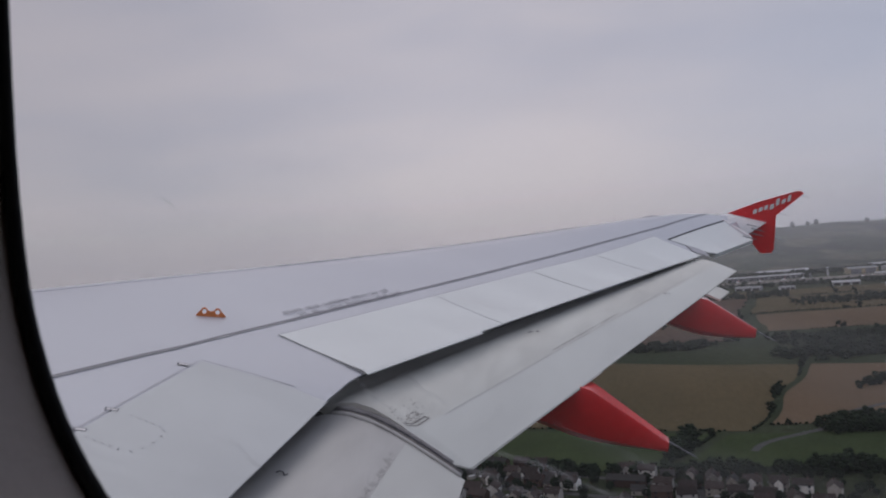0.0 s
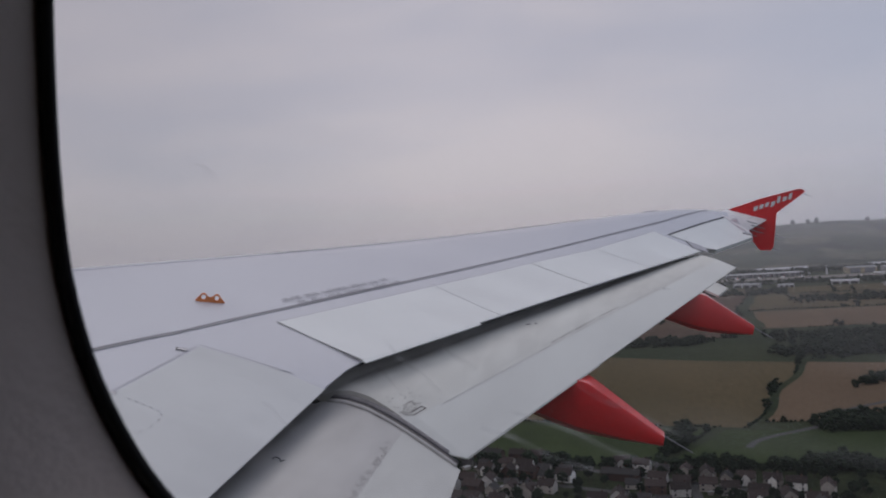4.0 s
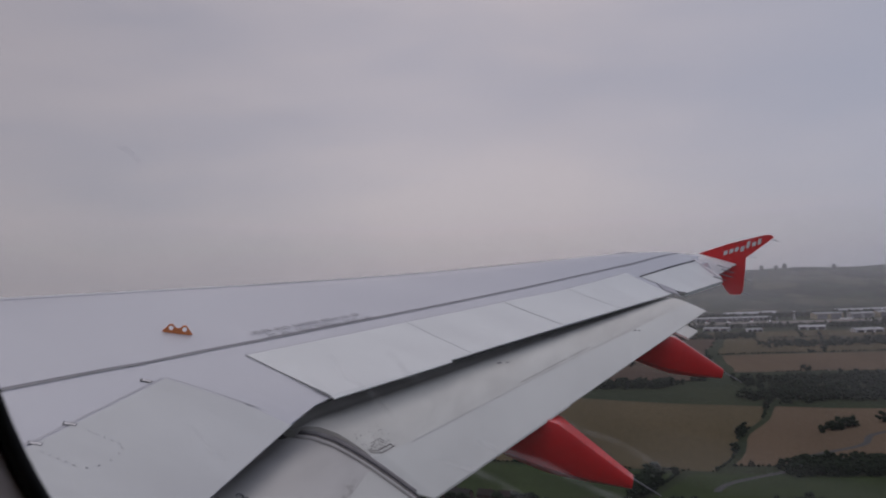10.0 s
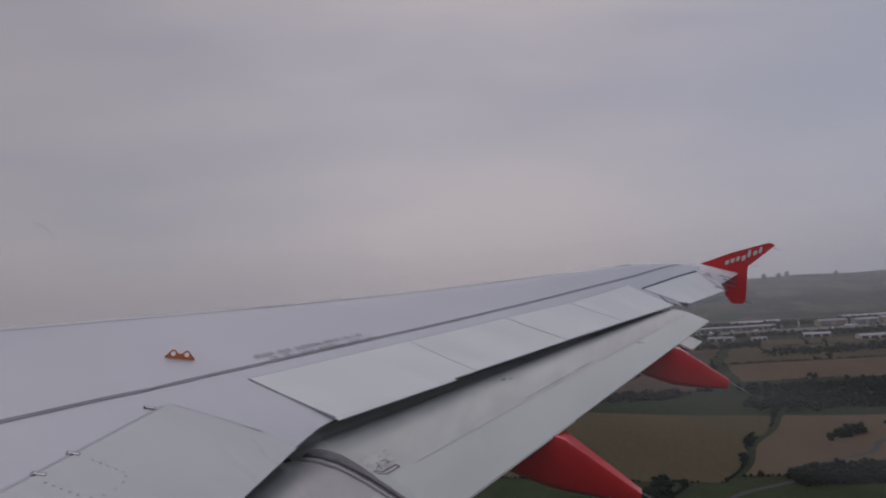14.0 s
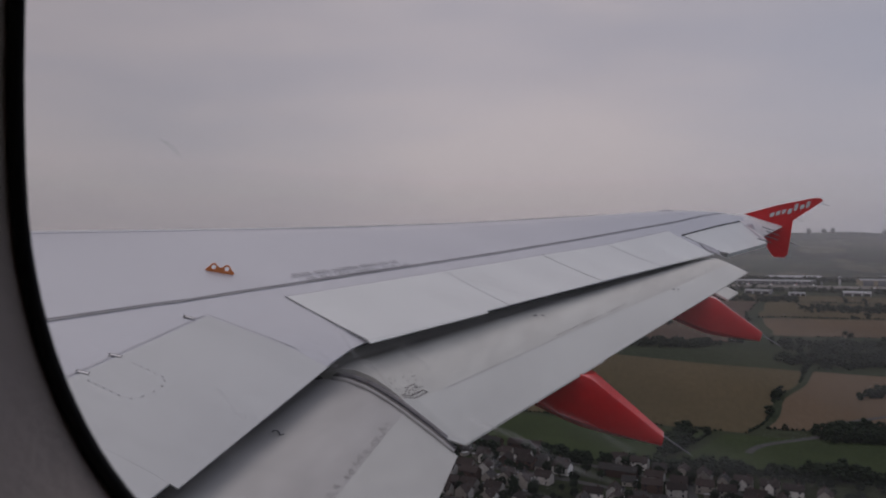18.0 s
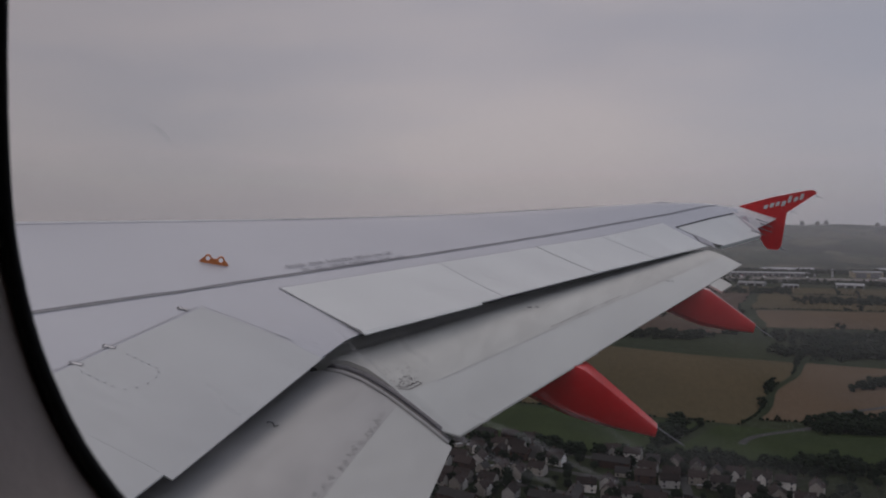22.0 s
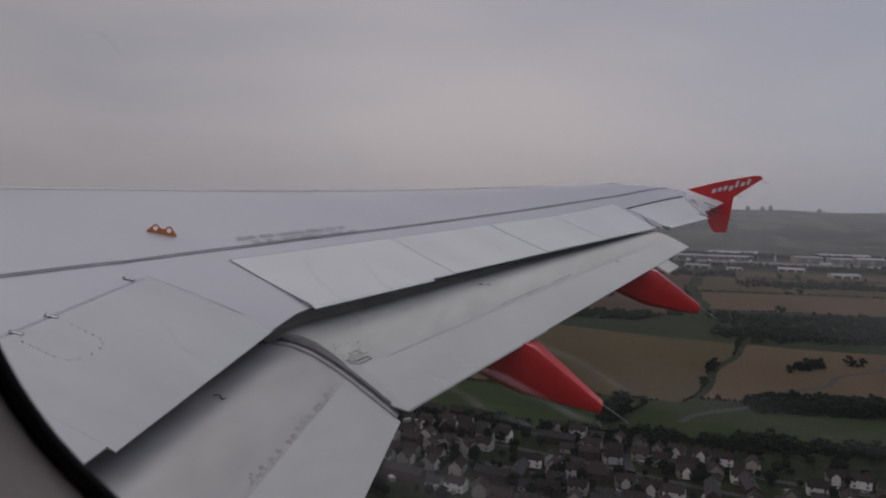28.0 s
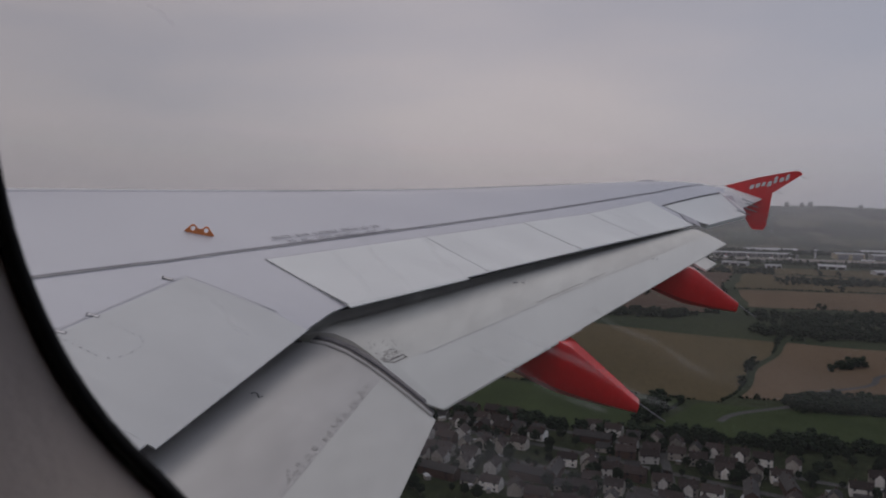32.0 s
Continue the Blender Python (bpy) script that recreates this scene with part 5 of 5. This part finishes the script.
slab("runway", ((2255, 20), (2270, -900), (2315, -905), (2300, 30)), M_ROAD, 0.5, "dark grey asphalt runway across the airfield", "runway")


def make_shed(length, depth, high, wall_mat, label, group, doors=3, door_high=5.0, ends=False):
    s = thing("hangar" if ends else "warehouse", label, "hangar" if ends else "warehouse", group=group)
    l, d = length / 2, depth / 2
    solid("wall", [(-l, -d, -0.5), (l, -d, -0.5), (l, d, -0.5), (-l, d, -0.5), (-l, -d, high), (l, -d, high), (l, d, high), (-l, d, high), (-l, 0, high + 2.9), (l, 0, high + 2.9)],
          [(0, 1, 5, 4), (1, 2, 6, 9, 5), (2, 3, 7, 6), (3, 0, 4, 8, 7)], wall_mat, s)
    v, f = loft([[(x, -d - 1, high - 0.1), (x, 0, high + 3.2), (x, d + 1, high - 0.1), (x, d + 1, high - 0.5), (x, 0, high + 2.8), (x, -d - 1, high - 0.5)] for x in (-l - 1, l + 1)])
    solid("roof", v, f, M_SHED_ROOF, s)
    for k in range(doors):
        bm = bmesh.new()
        wide = length / doors
        x = -l + wide * (k + 0.5)
        box_bm(bm, x - wide * 0.36, x + wide * 0.36, d - 0.1, d + 0.15, 0, door_high)
        part("door", bm, M_STEEL if ends else M_SLATE, s)
    return s


def make_terminal():
    t = thing("terminal", "long low airport terminal with pale roof and window bands", "terminal building")
    bm = bmesh.new()
    box_bm(bm, -105, 105, -20, 20, -0.5, 9)
    part("wall", bm, M_SHED, t)
    v, f = loft([[(x, -23, 9.3), (x, -23, 10), (x, 0, 12.5), (x, 23, 10), (x, 23, 9.3)] for x in (-108, 108)])
    solid("roof", v, f, M_SHED_ROOF, t, "pale low-pitched roof")
    for z in (2.6, 6.6):
        for k in range(14):
            bm = bmesh.new()
            box_bm(bm, -98 + 14.2 * k, -87 + 14.2 * k, 19.9, 20.15, z - 1.1, z + 1.1)
            part("window", bm, M_GLASS, t)
    for k in range(3):
        bm = bmesh.new()
        box_bm(bm, -70 + 60 * k, -66 + 60 * k, 20, 52, 3.5, 7)
        part("boarding_bridge", bm, M_STEEL, t)
    return t


def make_airliner(fin_mat, label):
    """Nose towards +x, wheels on the ground."""
    p = thing("parked_airliner", label, "airliner", group="airliners parked on the apron")
    prof = ((19.0, 0.05, 3.2), (18.2, 0.9, 3.35), (16.8, 1.6, 3.6), (14.0, 1.98, 3.8), (-8.0, 1.98, 3.8), (-14.0, 1.3, 4.3), (-18.0, 0.35, 5.0))
    v, f = loft([[(x, r * math.cos(a), z + r * math.sin(a)) for a in [j * math.pi / 6 for j in range(12)]] for x, r, z in prof])
    solid("fuselage", v, f, M_JET, p, smooth=True)
    for s in (-1, 1):
        v, f = loft([[(x0, y * s, z), (x0 - c * 0.4, y * s, z + 0.12 * c * 0.3), (x0 - c, y * s, z), (x0 - c * 0.4, y * s, z - 0.25)] for x0, c, y, z in ((4.5, 6.5, 1.5, 2.7), (0.5, 3.8, 6.5, 3.1), (-4.6, 1.5, 16.8, 4.0))])
        solid("wing", v, f, M_STEEL, p)
        v, f = loft([[(x0, y * s, z), (x0 - c * 0.4, y * s, z + 0.1), (x0 - c, y * s, z), (x0 - c * 0.4, y * s, z - 0.1)] for x0, c, y, z in ((-13.5, 3.6, 0.6, 4.9), (-17.0, 1.5, 6.0, 5.3))])
        solid("tailplane", v, f, M_JET, p)
        v, f = loft([[(x, 5.7 * s + r * math.cos(a), 1.75 + r * math.sin(a)) for a in [j * math.pi / 5 for j in range(10)]] for x, r in ((5.2, 0.9), (4.6, 1.1), (2.6, 1.05), (1.0, 0.6))])
        solid("engine", v, f, M_JET, p, smooth=True)
        v, f = loft([[(-1.5 + 0.55 * math.cos(a), 3.7 * s + k, 0.55 + 0.55 * math.sin(a)) for a in [j * math.pi / 5 for j in range(10)]] for k in (-0.35, 0.35)])
        solid("wheel", v, f, M_TYRE, p)
    v, f = loft([[(x0, 0, z), (x0 - c * 0.4, 0.16, z), (x0 - c, 0, z), (x0 - c * 0.4, -0.16, z)] for x0, c, z in ((-10.5, 6.5, 5.4), (-15.4, 2.6, 11.7))])
    solid("tail_fin", v, f, fin_mat, p)
    v, f = loft([[(13.2 + 0.38 * math.cos(a), k, 0.38 + 0.38 * math.sin(a)) for a in [j * math.pi / 5 for j in range(10)]] for k in (-0.25, 0.25)])
    solid("wheel", v, f, M_TYRE, p)
    return p


def make_light_plane():
    p = thing("light_aircraft", "small white high-winged light aircraft on the grass", "light aircraft", group="light aircraft parked beside the runway")
    v, f = loft([[(x, r * math.cos(a), z + r * 1.2 * math.sin(a)) for a in [j * math.pi / 4 for j in range(8)]] for x, r, z in ((2.6, 0.15, 1.2), (2.2, 0.42, 1.2), (0.6, 0.6, 1.35), (-1.0, 0.5, 1.35), (-5.0, 0.12, 1.5))])
    solid("fuselage", v, f, M_JET, p, smooth=True)
    v, f = loft([[(0.9, y, 2.05), (0.5, y, 2.18), (-0.7, y, 2.05)] for y in (-5.5, 5.5)])
    solid("wing", v, f, M_JET, p)
    v, f = loft([[(-4.1, y, 1.5), (-4.5, y, 1.58), (-5.1, y, 1.5)] for y in (-1.7, 1.7)])
    solid("tailplane", v, f, M_JET, p)
    v, f = loft([[(x0, 0.06, z), (x0 - c, 0, z), (x0, -0.06, z)] for x0, c, z in ((-3.8, 1.4, 1.5), (-4.6, 0.8, 2.9))])
    solid("tail_fin", v, f, M_RED, p)
    for x, y in ((1.7, 0), (-0.2, 1.1), (-0.2, -1.1)):
        v, f = loft([[(x + 0.26 * math.cos(a), y + k, 0.26 + 0.26 * math.sin(a)) for a in [j * math.pi / 4 for j in range(8)]] for k in (-0.08, 0.08)])
        solid("wheel", v, f, M_TYRE, p)
        bm = bmesh.new()
        box_bm(bm, x - 0.05, x + 0.05, min(y, y * 0.4) - 0.05, max(y, y * 0.4) + 0.05, 0.26, 1.0)
        part("strut", bm, M_STEEL, p)
    return p


def make_radar_tower():
    t = thing("radar_tower", "steel lattice radar tower with platform and antenna", "radar tower")
    corners = [(sx, sy) for sx in (-1, 1) for sy in (-1, 1)]
    for sx, sy in corners:
        v, f = loft([[(sx * w + a, sy * w + b, z) for a, b in ((-0.2, -0.2), (0.2, -0.2), (0.2, 0.2), (-0.2, 0.2))] for w, z in ((3.0, -0.3), (2.0, 20.0))])
        solid("leg", v, f, M_STEEL, t)
    for z in (4, 8, 12, 16):
        w = 3.0 - z * 0.05
        for a, b in ((0, 1), (1, 3), (3, 2), (2, 0)):
            p, q = Vector((corners[a][0] * w, corners[a][1] * w, z)), Vector((corners[b][0] * (w - 0.2), corners[b][1] * (w - 0.2), z + 4))
            v, f = loft([[tuple(o + Vector(d)) for d in ((0.1, 0.1, 0), (-0.1, 0.1, 0.1), (-0.1, -0.1, 0), (0.1, -0.1, -0.1))] for o in (p, q)])
            solid("brace", v, f, M_STEEL, t)
    for name, dims in (("platform", (-3.2, 3.2, -3.2, 3.2, 20.0, 20.5)), ("cabin", (-1.6, 1.6, -1.6, 1.6, 20.5, 23.0)), ("antenna", (-0.4, 0.4, -3.6, 3.6, 23.4, 25.4))):
        bm = bmesh.new()
        box_bm(bm, *dims)
        part(name, bm, M_STEEL, t)
    return t


def make_control_tower():
    t = thing("control_tower", "pale control tower with glazed cab", "control tower")
    for name, prof, mat in (("shaft", ((3.0, -0.5), (2.7, 19)), M_SHED), ("cab", ((3.4, 19), (4.4, 22.5)), M_GLASS), ("roof", ((4.8, 22.5), (4.6, 23.3)), M_JET)):
        v, f = loft([[(r * math.cos(a), r * math.sin(a), z) for a in [j * math.pi / 4 for j in range(8)]] for r, z in prof])
        solid(name, v, f, mat, t)
    return t


make_terminal().matrix_basis = pose(2480, -330, 0, 0, 0, 92)
make_control_tower().matrix_basis = pose(2470, -500, 0)
make_radar_tower().matrix_basis = pose(2230, -410, 0)
PARK = "hangars beside the apron"
hangars = [make_shed(75, 55, 15, M_BEIGE, "large beige hangar with sliding doors", PARK, 2, 13, True), make_shed(60, 45, 13, M_SHED, "pale grey hangar with tall steel doors", PARK, 2, 11, True)]
for k, (x, y, turn) in enumerate(((2490, -590, 91), (2495, -680, 94), (2500, -760, 90), (2480, -130, 93))):
    place(hangars, k % 2, pose(x, y, 0, 0, 0, turn), set(range(2)) if k > 1 else set())
jets = [make_airliner(M_RED, "white parked airliner with red tail fin"), make_airliner(M_STENCIL, "white parked airliner with dark tail fin")]
for k, (x, y, turn) in enumerate(((2385, -250, 5), (2390, -420, -6), (2385, -310, 0), (2400, -620, 84), (2380, -370, 3))):
    place(jets, k % 2, pose(x, y, 0.5, 0, 0, turn), set(range(2)) if k > 1 else set())
light_planes = [make_light_plane()]
for k in range(9):
    place(light_planes, 0, pose(2350 + 6 * (k % 2), -560 - 19 * k - 6 * (k % 3), 0.5, 0, 0, 80 + 35 * (k % 3)), {0} if k else set())

WARE = "warehouses in the distance"
sheds = [make_shed(60, 36, 7, M_SHED, "long pale industrial warehouse with low roof", WARE), make_shed(34, 24, 6, M_SHED, "small pale warehouse with low roof", WARE), make_shed(150, 60, 8, M_SHED, "very long white warehouse with low roof", WARE, 8)]
for k, (x, y, turn) in enumerate(((2010, -560, 95), (2090, -330, 92), (2720, -420, 96), (2130, -470, 80), (2690, -150, 92), (2760, -760, 94), (2140, -250, 72), (2740, 40, 95))):
    place(sheds, k % 3, pose(x, y, 0, 0, 0, turn), set(range(3)) if k > 2 else set())


# ---- tower blocks on the far hills ----
def make_tower_block(high):
    t = thing("tower_block", "grey concrete tower block on the far hill", "tower block", group="tower blocks on the horizon")
    bm = bmesh.new()
    box_bm(bm, -13, 13, -11, 11, -12, high)
    part("wall", bm, M_TOWER, t)
    bm = bmesh.new()
    box_bm(bm, -6, 6, -5, 5, high, high + 4)
    part("roof_house", bm, M_TOWER, t)
    for z in range(4, int(high) - 2, 6):
        bm = bmesh.new()
        box_bm(bm, -13.3, -12.9, -9.5, 9.5, z, z + 2.4)
        part("window_band", bm, M_GLASS, t)
    return t


blocks = [make_tower_block(24), make_tower_block(19)]
for k, (dist, deg) in enumerate(((4690, -9.6), (4680, -10.5), (4700, -11.0), (4690, -13.9))):
    a = radians(deg)
    place(blocks, k % 2, pose(dist * math.cos(a), dist * math.sin(a), hill_top(a) - 4, 0, 0, deg), set(range(2)) if k > 1 else set())
